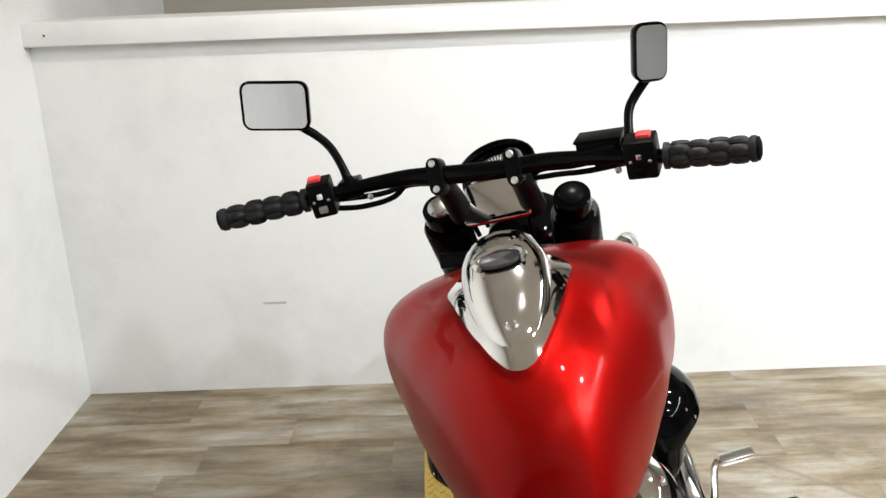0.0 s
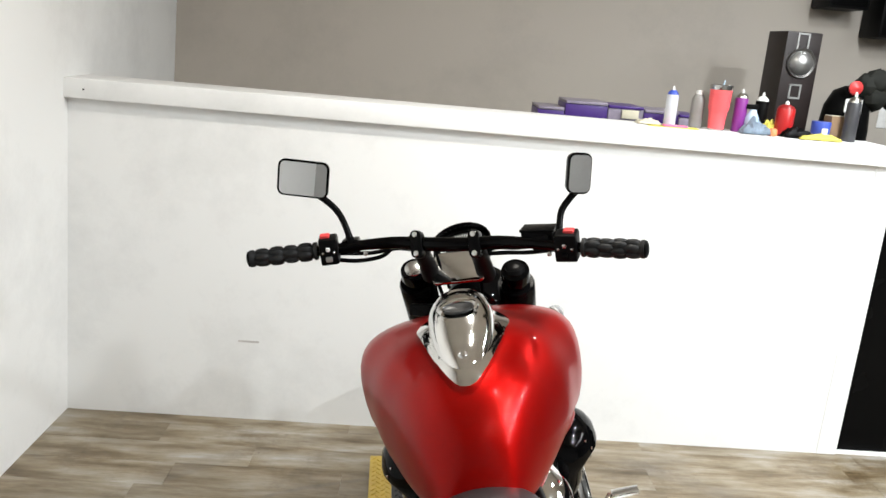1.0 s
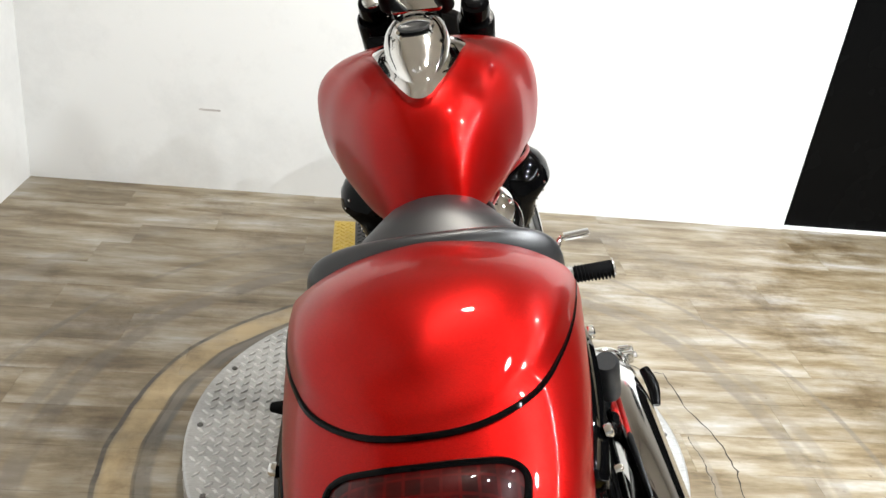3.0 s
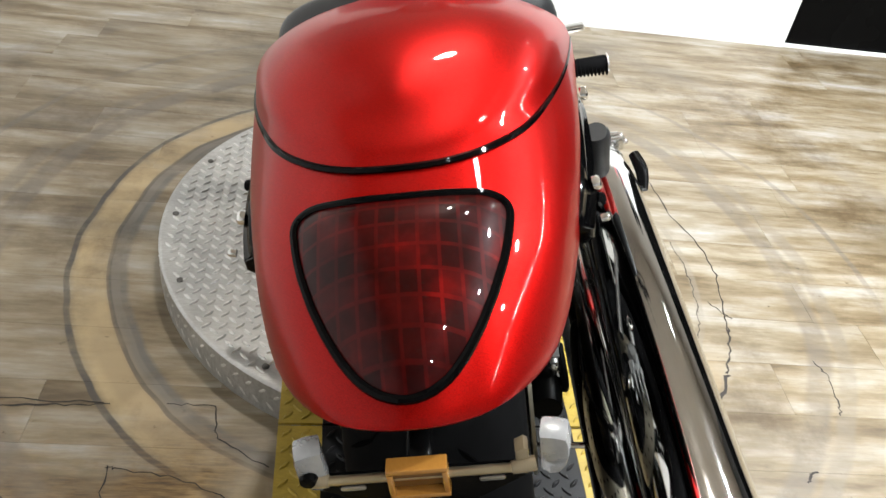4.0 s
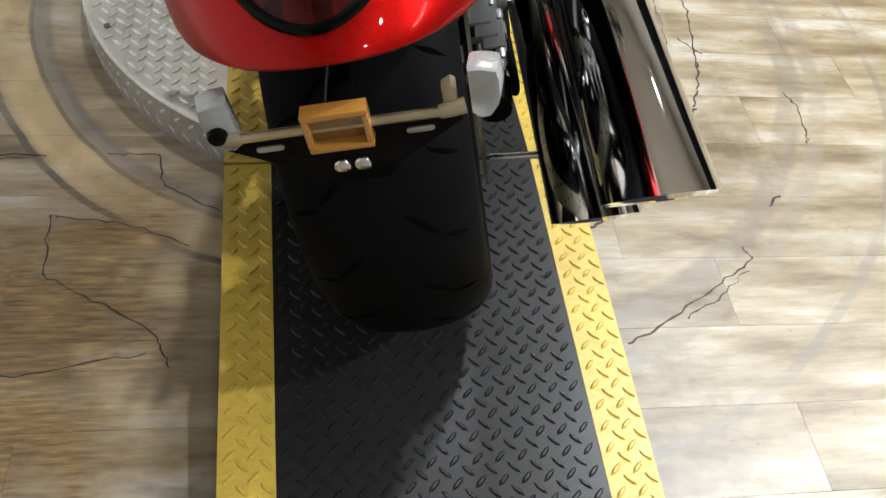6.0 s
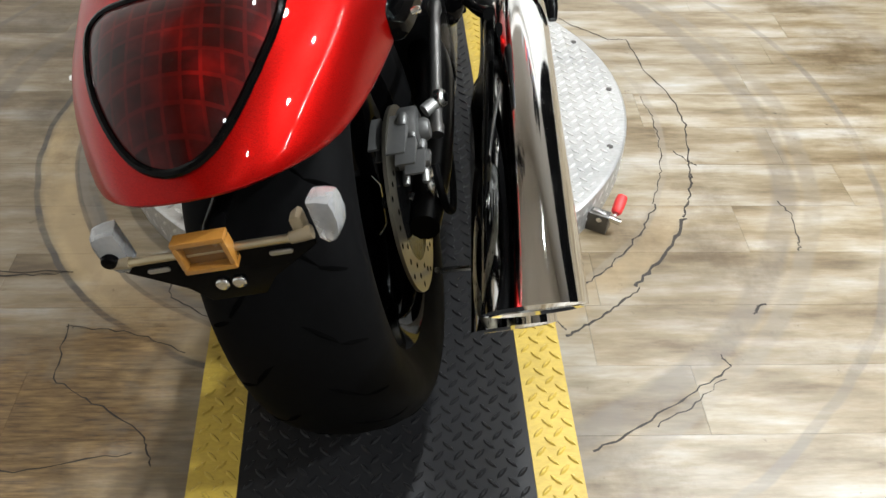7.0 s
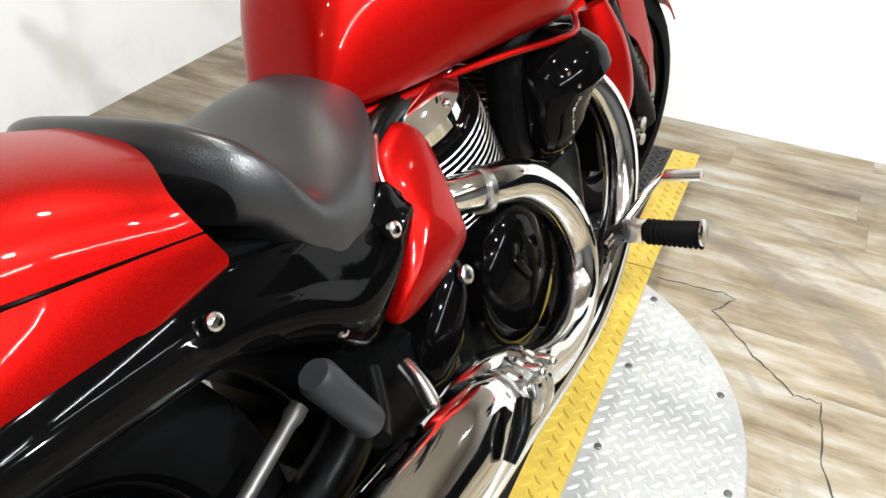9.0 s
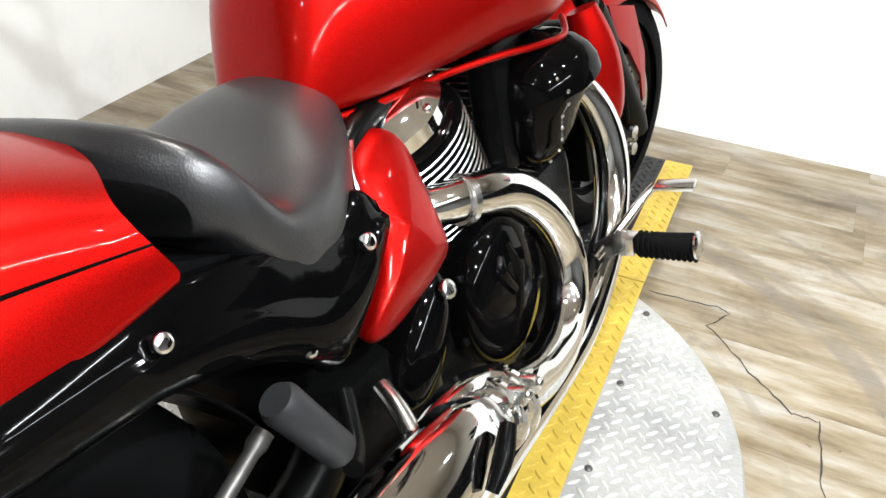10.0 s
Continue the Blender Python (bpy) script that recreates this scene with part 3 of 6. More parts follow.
def patch(skin, outline, ahead, edge, dome, rings=8, power=2.0):
    """A domed shell over an outline laid on a skin: edge and middle stand off it by edge and edge + dome."""
    c = sum((Vector(p) for p in outline), Vector()) / len(outline)
    rows = []
    for k in range(rings + 1):
        r = k / rings
        rows.append(onto(skin, [c + (Vector(p) - c) * max(r, 0.02) for p in outline], ahead, edge + dome * (1 - r**power)))
    rows.append(onto(skin, outline, ahead, -0.002))
    return loft(rows)


# chrome console on the tank
half_con = [(0.0, 0.666), (0.018, 0.672), (0.037, 0.697), (0.055, 0.735), (0.073, 0.785), (0.086, 0.826), (0.095, 0.858), (0.084, 0.890), (0.064, 0.915)]
con_line = [Vector((x, y, 0.95)) for x, y in half_con] + [Vector((0.03, 0.929, 0.95)), Vector((-0.03, 0.929, 0.95))] + [Vector((-x, y, 0.95)) for x, y in half_con[:0:-1]]
con_line = [Vector(p) for p in spline(con_line, 3, True)]
console = part("console", patch(tank_skin, con_line, (0, 0, -1), 0.010, 0.010, 8, 4.0), chrome, tank, "chrome tank console")
# raised crown of the console, with its hooded gauge
def over_tank(y, lift):
    """Height of a point lift above the tank's ridge at y."""
    return tank_skin.ray_cast(Vector((-0.006, y, 2)), Vector((0, 0, -1)))[0].z + lift


crown = []
for y, w, h in ((0.676, 0.006, 0.0), (0.690, 0.024, 0.011), (0.720, 0.041, 0.020), (0.760, 0.056, 0.031), (0.799, 0.065, 0.043), (0.839, 0.069, 0.054), (0.871, 0.067, 0.062), (0.898, 0.060, 0.062), (0.918, 0.046, 0.042)):
    base = over_tank(y, 0.006)
    crown.append([(w * math.cos(math.pi * i / 14), y, base - 0.01 + (h + 0.012) * math.sin(math.pi * i / 14) ** 0.55) for i in range(15)])
crown = [[tuple(p) for p in r] for r in zip(*[spline(c, 4) for c in zip(*crown)])]
part("crown", loft(crown, False), chrome, console)
GAUGE = pose(0, 0.815, over_tank(0.815, 0.057), 22, 0, 0)
part("gauge", moved(turned([(0.033, 0.0), (0.034, 0.003), (0.030, 0.005), (0.027, 0.003), (0.001, 0.003)], 28, "z", squash=0.52), GAUGE), gauge_face, console, "dark fuel gauge in the chrome console")
part("gauge_hood", moved(tube([(0.036 * math.cos(a), 0.021 * math.sin(a), 0.002) for a in [math.pi * k / 12 for k in range(-2, 15)]], 0.006, 8, 2), GAUGE), chrome, console)
for k in range(5):
    x = (k - 2) * 0.018
    part("indicator_lamp", turned([(0.004, 0), (0.003, 0.003)], 10, "z", (x, 0.866 - abs(x) * 0.25, over_tank(0.866, 0.067) - abs(x) * 0.2)), gauge_face, console)
part("key_lock", moved(turned([(0.010, 0), (0.010, 0.004), (0.007, 0.006), (0.003, 0.004)], 18, "z"), pose(0, 0.716, over_tank(0.716, 0.021), 24, 0, 0)), steel, console)

# seat
seat_keys = [
    (0.640, 0.045, 0.706, 0.695, 0.68, 0.04, 2.0), (0.628, 0.076, 0.726, 0.695, 0.668, 0.072, 1.9), (0.60, 0.108, 0.744, 0.686, 0.645, 0.104, 1.85), (0.56, 0.138, 0.748, 0.674, 0.600, 0.126, 1.8), (0.515, 0.168, 0.741, 0.664, 0.579, 0.152, 1.85),
    (0.46, 0.196, 0.718, 0.655, 0.571, 0.178, 1.95), (0.40, 0.208, 0.702, 0.655, 0.571, 0.190, 2.1), (0.36, 0.210, 0.712, 0.665, 0.572, 0.195, 2.2), (0.33, 0.210, 0.750, 0.684, 0.598, 0.198, 2.4), (0.303, 0.210, 0.792, 0.698, 0.628, 0.195, 2.5), (0.280, 0.207, 0.808, 0.708, 0.650, 0.191, 2.5), (0.262, 0.200, 0.807, 0.716, 0.676, 0.185, 2.45), (0.250, 0.190, 0.788, 0.722, 0.684, 0.178, 2.4), (0.244, 0.180, 0.764, 0.724, 0.69, 0.17, 2.3)]
seat_bm = loft([section(*map(float, q)) for q in spline(seat_keys, 6)])
for v in seat_bm.verts:
    v.co.y += max(0.0, (0.40 - v.co.y) / 0.16) * 0.055 * (v.co.x / 0.2) ** 2
for _ in range(9):
    bmesh.ops.smooth_vert(seat_bm, verts=seat_bm.verts, factor=0.5, use_axis_x=True, use_axis_y=True, use_axis_z=True)
seat = part("seat", seat_bm, leather, bike, "black leather saddle with a deep dip")
pan = [[(s_ * w, y, z) for s_, z in ((-1, z1), (-0.97, z0), (0.97, z0), (1, z1))] for y, w, z0, z1 in ((0.16, 0.165, 0.62, 0.70), (0.25, 0.178, 0.60, 0.69), (0.40, 0.178, 0.56, 0.63), (0.52, 0.14, 0.56, 0.64), (0.62, 0.09, 0.62, 0.68))]
part("seat_pan", loft(pan), black_plastic, seat, "black seat base")

# tail: nested U-shaped lines from the spine out to the rim
spine = [(0.0, 0.285, 0.796), (0.0, 0.20, 0.823), (0.0, 0.12, 0.835), (0.0, 0.05, 0.836), (0.0, 0.0, 0.829), (0.0, -0.03, 0.821), (0.0, -0.05, 0.814)]
inner = [(0.120, 0.255, 0.784), (0.115, 0.180, 0.812), (0.106, 0.09, 0.829), (0.093, 0.02, 0.826), (0.070, -0.035, 0.812), (0.038, -0.075, 0.802), (0.0, -0.088, 0.800)]
shoulder = [(0.190, 0.218, 0.762), (0.184, 0.155, 0.781), (0.172, 0.08, 0.797), (0.151, 0.0, 0.800), (0.114, -0.065, 0.795), (0.062, -0.114, 0.791), (0.0, -0.127, 0.790)]
seamed = [(0.211, 0.222, 0.727), (0.202, 0.150, 0.740), (0.188, 0.07, 0.753), (0.165, -0.01, 0.764), (0.130, -0.085, 0.772), (0.070, -0.138, 0.779), (0.0, -0.152, 0.781)]
waist = [(0.216, 0.232, 0.700), (0.208, 0.13, 0.704), (0.199, 0.02, 0.706), (0.182, -0.09, 0.706), (0.146, -0.195, 0.714), (0.080, -0.258, 0.728), (0.0, -0.275, 0.732)]
rim = [(0.215, 0.230, 0.690), (0.207, 0.11, 0.674), (0.198, 0.0, 0.652), (0.180, -0.12, 0.640), (0.142, -0.25, 0.640), (0.078, -0.330, 0.656), (0.0, -0.351, 0.662)]
under = [(0.195, 0.250, 0.680), (0.190, 0.11, 0.664), (0.182, 0.0, 0.642), (0.165, -0.115, 0.630), (0.128, -0.24, 0.630), (0.07, -0.316, 0.646), (0.0, -0.337, 0.650)]


def lowered(line, drop, back):
    """The line drawn in a little, and let down and back towards the lamp end."""
    out = []
    for x, y, z in line:
        f = min(1.0, max(0.0, (0.2 - y) / 0.3))
        out.append((x * (1 - 0.04 * f), y - back * f, z - drop * f))
    return out


inner, shoulder, seamed, waist, rim, under = lowered(inner, 0.003, 0.0), lowered(shoulder, 0.006, -0.003), lowered(seamed, 0.008, -0.006), lowered(waist, 0.016, 0.0), lowered(rim, 0.012, 0.001), lowered(under, 0.012, 0.001)


def full(line):
    return spline(line + [(-x, y, z) for x, y, z in line[-2::-1]], 5)


grid_cols = []
for col in zip(*[full(q) for q in (spine, inner, shoulder, seamed, waist, rim, under)]):
    a, b = col[0], col[1]
    # a mirrored point before the spine keeps the crown flat across it
    grid_cols.append(spline([(-b[0], 2 * a[1] - b[1], b[2]), *col], 6)[6:])
rows = [list(map(tuple, r)) for r in zip(*grid_cols)]
tail_whole = loft(rows, False)
tail_whole.normal_update()
tail_skin = BVHTree.FromBMesh(tail_whole)
tail = part("tail_section", loft(rows[18:], False), red_paint, bike, "red metallic painted tail section")
cowl_bm = loft(rows[:19], False)
bmesh.ops.remove_doubles(cowl_bm, verts=cowl_bm.verts, dist=1e-5)
inside = [v for v in cowl_bm.verts if not v.is_boundary]
for _ in range(8):
    bmesh.ops.smooth_vert(cowl_bm, verts=inside, factor=0.5, use_axis_x=True, use_axis_y=True, use_axis_z=True)
cover = part("seat_cowl", cowl_bm, red_paint, bike, "red metallic painted seat cowl")
seam_line = [(x, y, z + 0.0005) for x, y, z in rows[18][::2]]
part("seam", tube(seam_line, [0.0042 - 0.0030 * min(1.0, max(0.0, (y + 0.10) / 0.30)) for x, y, z in seam_line], 6, 2), black_gloss, tail, "black gap under the seat cowl")
# tail lamp
half_lamp = [(0.0, -0.178), (0.052, -0.175), (0.084, -0.171), (0.099, -0.177), (0.100, -0.195), (0.091, -0.233), (0.075, -0.273), (0.053, -0.309), (0.029, -0.331), (0.0, -0.339)]
lamp_line = [Vector((x, y, 0.74)) for x, y in half_lamp] + [Vector((-x, y, 0.74)) for x, y in half_lamp[-2:0:-1]]
lamp_line = [Vector(p) for p in spline(lamp_line, 4, True)]
lamp_line = onto(tail_skin, lamp_line, (0, 0, -1), 0.0)
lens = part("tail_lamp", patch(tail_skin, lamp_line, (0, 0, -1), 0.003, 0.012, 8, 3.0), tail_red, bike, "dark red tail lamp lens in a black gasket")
part("gasket", tube(onto(tail_skin, lamp_line, (0, 0, -1), 0.003), 0.0047, 8, 1, False, True), black_gloss, lens)

# number plate bracket, indicators
bracket = part("plate_bracket", prism([(-0.100, 0.576), (0.100, 0.576), (0.100, 0.562), (0.045, 0.530), (0.030, 0.508), (-0.030, 0.508), (-0.045, 0.530), (-0.100, 0.562)], 0.006, 0.0015, "xz", -0.343), black_satin, bike, "black licence plate bracket")
part("stay", tube([(0, -0.20, 0.60), (0, -0.27, 0.59), (0, -0.335, 0.585), (0, -0.342, 0.55)], 0.012, 8, 4, flat=0.5), black_satin, bracket)
part("cross_bar", rod((-0.098, -0.354, 0.582), (0.098, -0.354, 0.582), [(0.0045, 0), (0.0045, 1)], 10), varied("brass_steel", (0.5, 0.42, 0.28), 0.3, 0.9), bracket)
frame_bm = box(-0.027, 0.027, -0.368, -0.352, 0.566, 0.572, 0.002)
for q in ((-0.027, 0.027, -0.368, -0.352, 0.600, 0.606), (-0.027, -0.0215, -0.368, -0.352, 0.572, 0.600), (0.0215, 0.027, -0.368, -0.352, 0.572, 0.600)):
    box(*q, 0.0015, frame_bm)
reflector = part("amber_reflector", frame_bm, amber, bracket, "hollow amber reflector box")
part("reflector_face", box(-0.0215, 0.0215, -0.358, -0.353, 0.572, 0.600), varied("dark_amber", (0.16, 0.075, 0.02), 0.25, coat=1.0, bump=0.4, scale=260), reflector)
for x in (-0.009, 0.009):
    part("bolt", bolt((x, -0.347, 0.531), (0, -1, 0), 0.0075, 0.004, 12), steel, bracket)
for x in (-0.064, 0.064):
    part("slot_rim", moved(prism(rounded(0.024, 0.006, 0.003, 4), 0.002, 0.0005, "xz", 0.0), pose(x, -0.3475, 0.561)), alloy, bracket)
tan_plastic = varied("tan_plastic", (0.24, 0.19, 0.12), 0.3, coat=0.5)
for s in (-1, 1):
    holder = part("indicator_stem", rod((s * 0.082, -0.354, 0.582), (s * 0.104, -0.352, 0.584), [(0.006, 0), (0.007, 0.5), (0.007, 1)], 12), tan_plastic, bracket)
    part("reflector_cup", moved(prism([(-0.006, -0.010), (0.006, -0.010), (0.009, 0.0), (0.009, 0.022), (0.004, 0.026), (-0.006, 0.020)], 0.020, 0.003, "xz", 0.0), pose(s * 0.091, -0.344, 0.584) @ Matrix.Diagonal((s * 0.8, 0.8, 0.8 if s > 0 else 0.5, 1))), tan_plastic, holder)
    if s < 0:
        part("bulb_socket", turned([(0.003, -0.007), (0.007, -0.006), (0.009, 0.0), (0.007, 0.006), (0.003, 0.007)], 16, "y", (-0.099, -0.355, 0.590)), black_satin, holder, "black bulb socket")
    half_disc = [(0.0, -0.014), (0.008, -0.020), (0.017, -0.017), (0.023, -0.007), (0.026, 0.006), (0.026, 0.020), (0.024, 0.029), (0.012, 0.031), (0.0, 0.030)]
    part("indicator_lens", moved(prism(half_disc, 0.026, 0.005, "xz", 0.0), pose(s * 0.101 + (0.009 if s > 0 else 0.016), -0.340, 0.588, 0, 0, -12 * s) @ Matrix.Diagonal((s, 1, 1, 1))), clear_lens, holder, "frosted clear indicator lens")

# ---- wheels ----


def tyre_mesh(width, radius, rim_r, sides=72):
    h = width / 2
    profile = [(rim_r, -h * 0.72), (rim_r + 0.02, -h * 0.86), (radius - 0.075, -h * 0.99), (radius - 0.052, -h), (radius - 0.034, -h * 0.93), (radius - 0.017, -h * 0.74), (radius - 0.006, -h * 0.45), (radius, 0)]
    profile += [(r, -x) for r, x in profile[-2::-1]]
    line = [tuple(q) for q in spline(profile, 3)]
    bm = turned(line, sides, "x")
    bmesh.ops.delete(bm, geom=[f for f in bm.faces if len(f.verts) > 4], context="FACES")
    return bm


def tread_cuts(parent, width, radius, count, at):
    """Curved grooves, as thin dark inlays in the tread."""
    h = width / 2
    lines = bmesh.new()
    for k in range(count):
        a0 = 2 * math.pi * k / count
        for s in (-1, 1):
            for u0, u1, da, sh in ((0.10, 0.74, 0.20, 0.0), (0.46, 0.95, 0.06, 0.13)):
                pts = []
                for i in range(5):
                    u = u0 + (u1 - u0) * i / 4
                    a = a0 + sh + (0 if s > 0 else math.pi / count) + da * (i / 4) ** 1.4
                    r = radius - 0.0022 - float(np.interp(u, [0, 0.45, 0.74, 0.93, 1], [0, 0.006, 0.017, 0.034, 0.052]))
                    pts.append((s * u * h, r * math.cos(a), r * math.sin(a)))
                tube(pts, [0.0012, 0.0034, 0.0042, 0.0034, 0.0012], 6, 2, bm=lines)
    return part("tread_relief", moved(lines, Matrix.Translation(at)), groove_black, parent, kind="stuff")


groove_black = varied("groove_black", (0.002, 0.002, 0.002), 0.9, bump=0.0, spec=0.0)


def wheel(name, at, width, radius, rim_r, m=Matrix(), label=""):
    at = Vector(at)
    h = width / 2
    profile = [(rim_r + 0.012, -h * 0.80), (rim_r - 0.004, -h * 0.74), (rim_r - 0.022, -h * 0.5), (rim_r - 0.032, 0), (rim_r - 0.022, h * 0.5), (rim_r - 0.004, h * 0.74), (rim_r + 0.012, h * 0.80), (rim_r + 0.004, h * 0.6), (rim_r - 0.008, 0), (rim_r + 0.004, -h * 0.6)]
    w = part(name, moved(loft([[*r] for r in zip(*[[Vector((x, r * math.cos(a), r * math.sin(a))) + at for a in [2 * math.pi * k / 56 for k in range(57)]] for r, x in profile + profile[:1]])], False), m), black_gloss, bike, label)
    part("tyre", moved(tyre_mesh(width, radius, rim_r), m @ Matrix.Translation(at)), rubber, w, "black rubber tyre")
    g = tread_cuts(w, width, radius, 20, at)
    g.data.transform(m)
    part("hub", moved(turned([(0.03, -h * 0.7), (0.045, -h * 0.6), (0.05, 0), (0.045, h * 0.6), (0.03, h * 0.7)], 24, "x", at), m), black_gloss, w)
    for k in range(5):
        a = 2 * math.pi * (k + 0.3) / 5
        inner_p = at + Vector((0, 0.042 * math.cos(a), 0.042 * math.sin(a)))
        for d in (-0.13, 0.13):
            outer = at + Vector((0, (rim_r - 0.02) * math.cos(a + d), (rim_r - 0.02) * math.sin(a + d)))
            part("spoke", moved(tube([inner_p, (inner_p + outer) / 2 + Vector((0.006, 0, 0)), outer], [0.017, 0.012, 0.013], 8, 3, flat=0.7), m), black_gloss, w)
    return w


def brake_disc(parent, x, at, r, m=Matrix()):
    c = Vector(at) + Vector((x, 0, 0))
    d = part("brake_disc", moved(turned([(r * 0.66, -0.0025), (r, -0.0025), (r, 0.0025), (r * 0.66, 0.0025), (r * 0.66, -0.0025)], 56, "x", c), m), disc_steel, parent, "drilled steel brake disc")
    holes = bmesh.new()
    for k in range(36):
        a = 2 * math.pi * k / 36
        q = r * (0.74 + 0.09 * (k % 3))
        for s in (-1, 1):
            turned([(0.0042, 0), (0.0042, 0.0004)], 8, "x", c + Vector((s * 0.0027, q * math.cos(a), q * math.sin(a))), holes)
    part("drilling", moved(holes, m), groove_black, d, kind="stuff")
    part("carrier", moved(turned([(0.03, -0.004), (r * 0.5, -0.003), (r * 0.68, -0.002), (r * 0.68, 0.002), (r * 0.5, 0.003), (0.03, 0.004)], 30, "x", c), m), black_satin, d)
    return d


REAR, FRONT = (0, 0, 0.321), (0, 1.685, 0.298)
rear_wheel = wheel("rear_wheel", REAR, 0.205, 0.325, 0.205, label="black cast rear wheel with a wide tyre")
brake_disc(rear_wheel, 0.112, (0, 0, 0.323), 0.138)
front_wheel = wheel("front_wheel", FRONT, 0.122, 0.300, 0.222, STEER_LOW, "black cast front wheel")
for s in (-1, 1):
    brake_disc(front_wheel, s * 0.072, FRONT, 0.145, STEER_LOW)

# swing arm, axle, rear caliper
swing = part("swing_arm", tube([(0.135, -0.06, 0.315), (0.14, 0.12, 0.31), (0.14, 0.32, 0.33), (0.11, 0.44, 0.35)], [0.022, 0.032, 0.034, 0.036], 12, 5), frame_black, bike, "black swing arm")
part("arm", tube([(-0.135, -0.06, 0.300), (-0.14, 0.10, 0.235), (-0.14, 0.30, 0.245), (-0.11, 0.44, 0.31)], [0.022, 0.032, 0.034, 0.036], 12, 5), frame_black, swing)
part("axle", rod((-0.165, 0, 0.323), (0.165, 0, 0.323), [(0.013, 0), (0.013, 0.03), (0.009, 0.035), (0.009, 0.965), (0.013, 0.97), (0.013, 1)], 12), steel, swing)
part("shaft_cover", turned([(0.05, -0.16), (0.075, -0.145), (0.08, -0.12), (0.06, -0.10)], 28, "x", REAR), black_gloss, swing)
caliper_grey = varied("caliper_grey", (0.115, 0.115, 0.112), 0.42, 0.6, bump=0.3, scale=120)
caliper = part("rear_caliper", prism([(0.000, 0.398), (0.036, 0.392), (0.056, 0.404), (0.062, 0.428), (0.052, 0.446), (0.032, 0.452), (0.008, 0.446), (-0.004, 0.428)], 0.030, 0.007, "yz", 0.136), caliper_grey, bike, "cast aluminium rear brake caliper with long fins")
for k, z in enumerate((0.404, 0.425, 0.447)):
    reach = -0.050 - 0.004 * k
    fin_line = [(0.024, z - 0.0055), (0.024, z + 0.0055), (-0.004, z + 0.0055), (reach, z + 0.0015), (reach, z - 0.0015), (-0.004, z - 0.0055)]
    part("fin", prism(fin_line, 0.028, 0.0015, "yz", 0.142 - 0.008 * k), caliper_grey, caliper)
    part("fin", prism([(y * 0.8 + 0.004, q) for y, q in fin_line], 0.016, 0.0015, "yz", 0.104 - 0.004 * k), caliper_grey, caliper)
    part("boss", rod((0.150 - 0.008 * k, -0.002, z + 0.004), (0.150 - 0.008 * k, 0.020, z + 0.006), [(0.005, 0), (0.008, 0.2), (0.008, 0.9), (0.005, 1)], 12), caliper_grey, caliper)
part("bridge", box(0.098, 0.160, -0.016, 0.012, 0.386, 0.398, 0.003), caliper_grey, caliper)
for x in (0.104, 0.122, 0.150):
    part("pad_pin", rod((x, -0.030, 0.372), (x, -0.008, 0.384), [(0.005, 0), (0.006, 0.3), (0.005, 1)], 10), alloy, caliper)
part("piston_housing", turned([(0.016, 0.148), (0.017, 0.158), (0.013, 0.164), (0.004, 0.165)], 20, "x", (0, 0.028, 0.420)), caliper_grey, caliper)
part("mount", tube([(0.160, 0.045, 0.438), (0.176, 0.058, 0.441), (0.186, 0.064, 0.442)], 0.010, 10, 3), alloy, caliper)
part("bolt", bolt((0.178, 0.064, 0.442), (1, -0.25, 0.15), 0.0135, 0.014, 14), steel, caliper)
part("bolt_recess", bolt((0.1915, 0.0605, 0.4442), (1, -0.25, 0.15), 0.007, 0.001, 6), groove_black, caliper)
part("bleed_nipple", rod((0.150, -0.008, 0.378), (0.150, -0.014, 0.335), [(0.009, 0), (0.009, 0.25), (0.005, 0.3), (0.006, 0.5), (0.008, 0.55), (0.008, 0.75), (0.004, 1)], 12), steel, caliper)
part("brake_hose", tube([(0.16, 0.01, 0.37), (0.165, -0.02, 0.32), (0.165, 0.03, 0.27), (0.16, 0.14, 0.27), (0.15, 0.3, 0.33)], 0.006, 8, 5), rubber, caliper)
part("torque_rod", rod((0.176, 0.285, 0.478), (0.165, 0.060, 0.385), [(0.011, 0), (0.012, 0.06), (0.009, 0.1), (0.009, 0.92), (0.012, 0.95), (0.011, 1)], 12), dark_steel, bike, "polished steel damper rod")

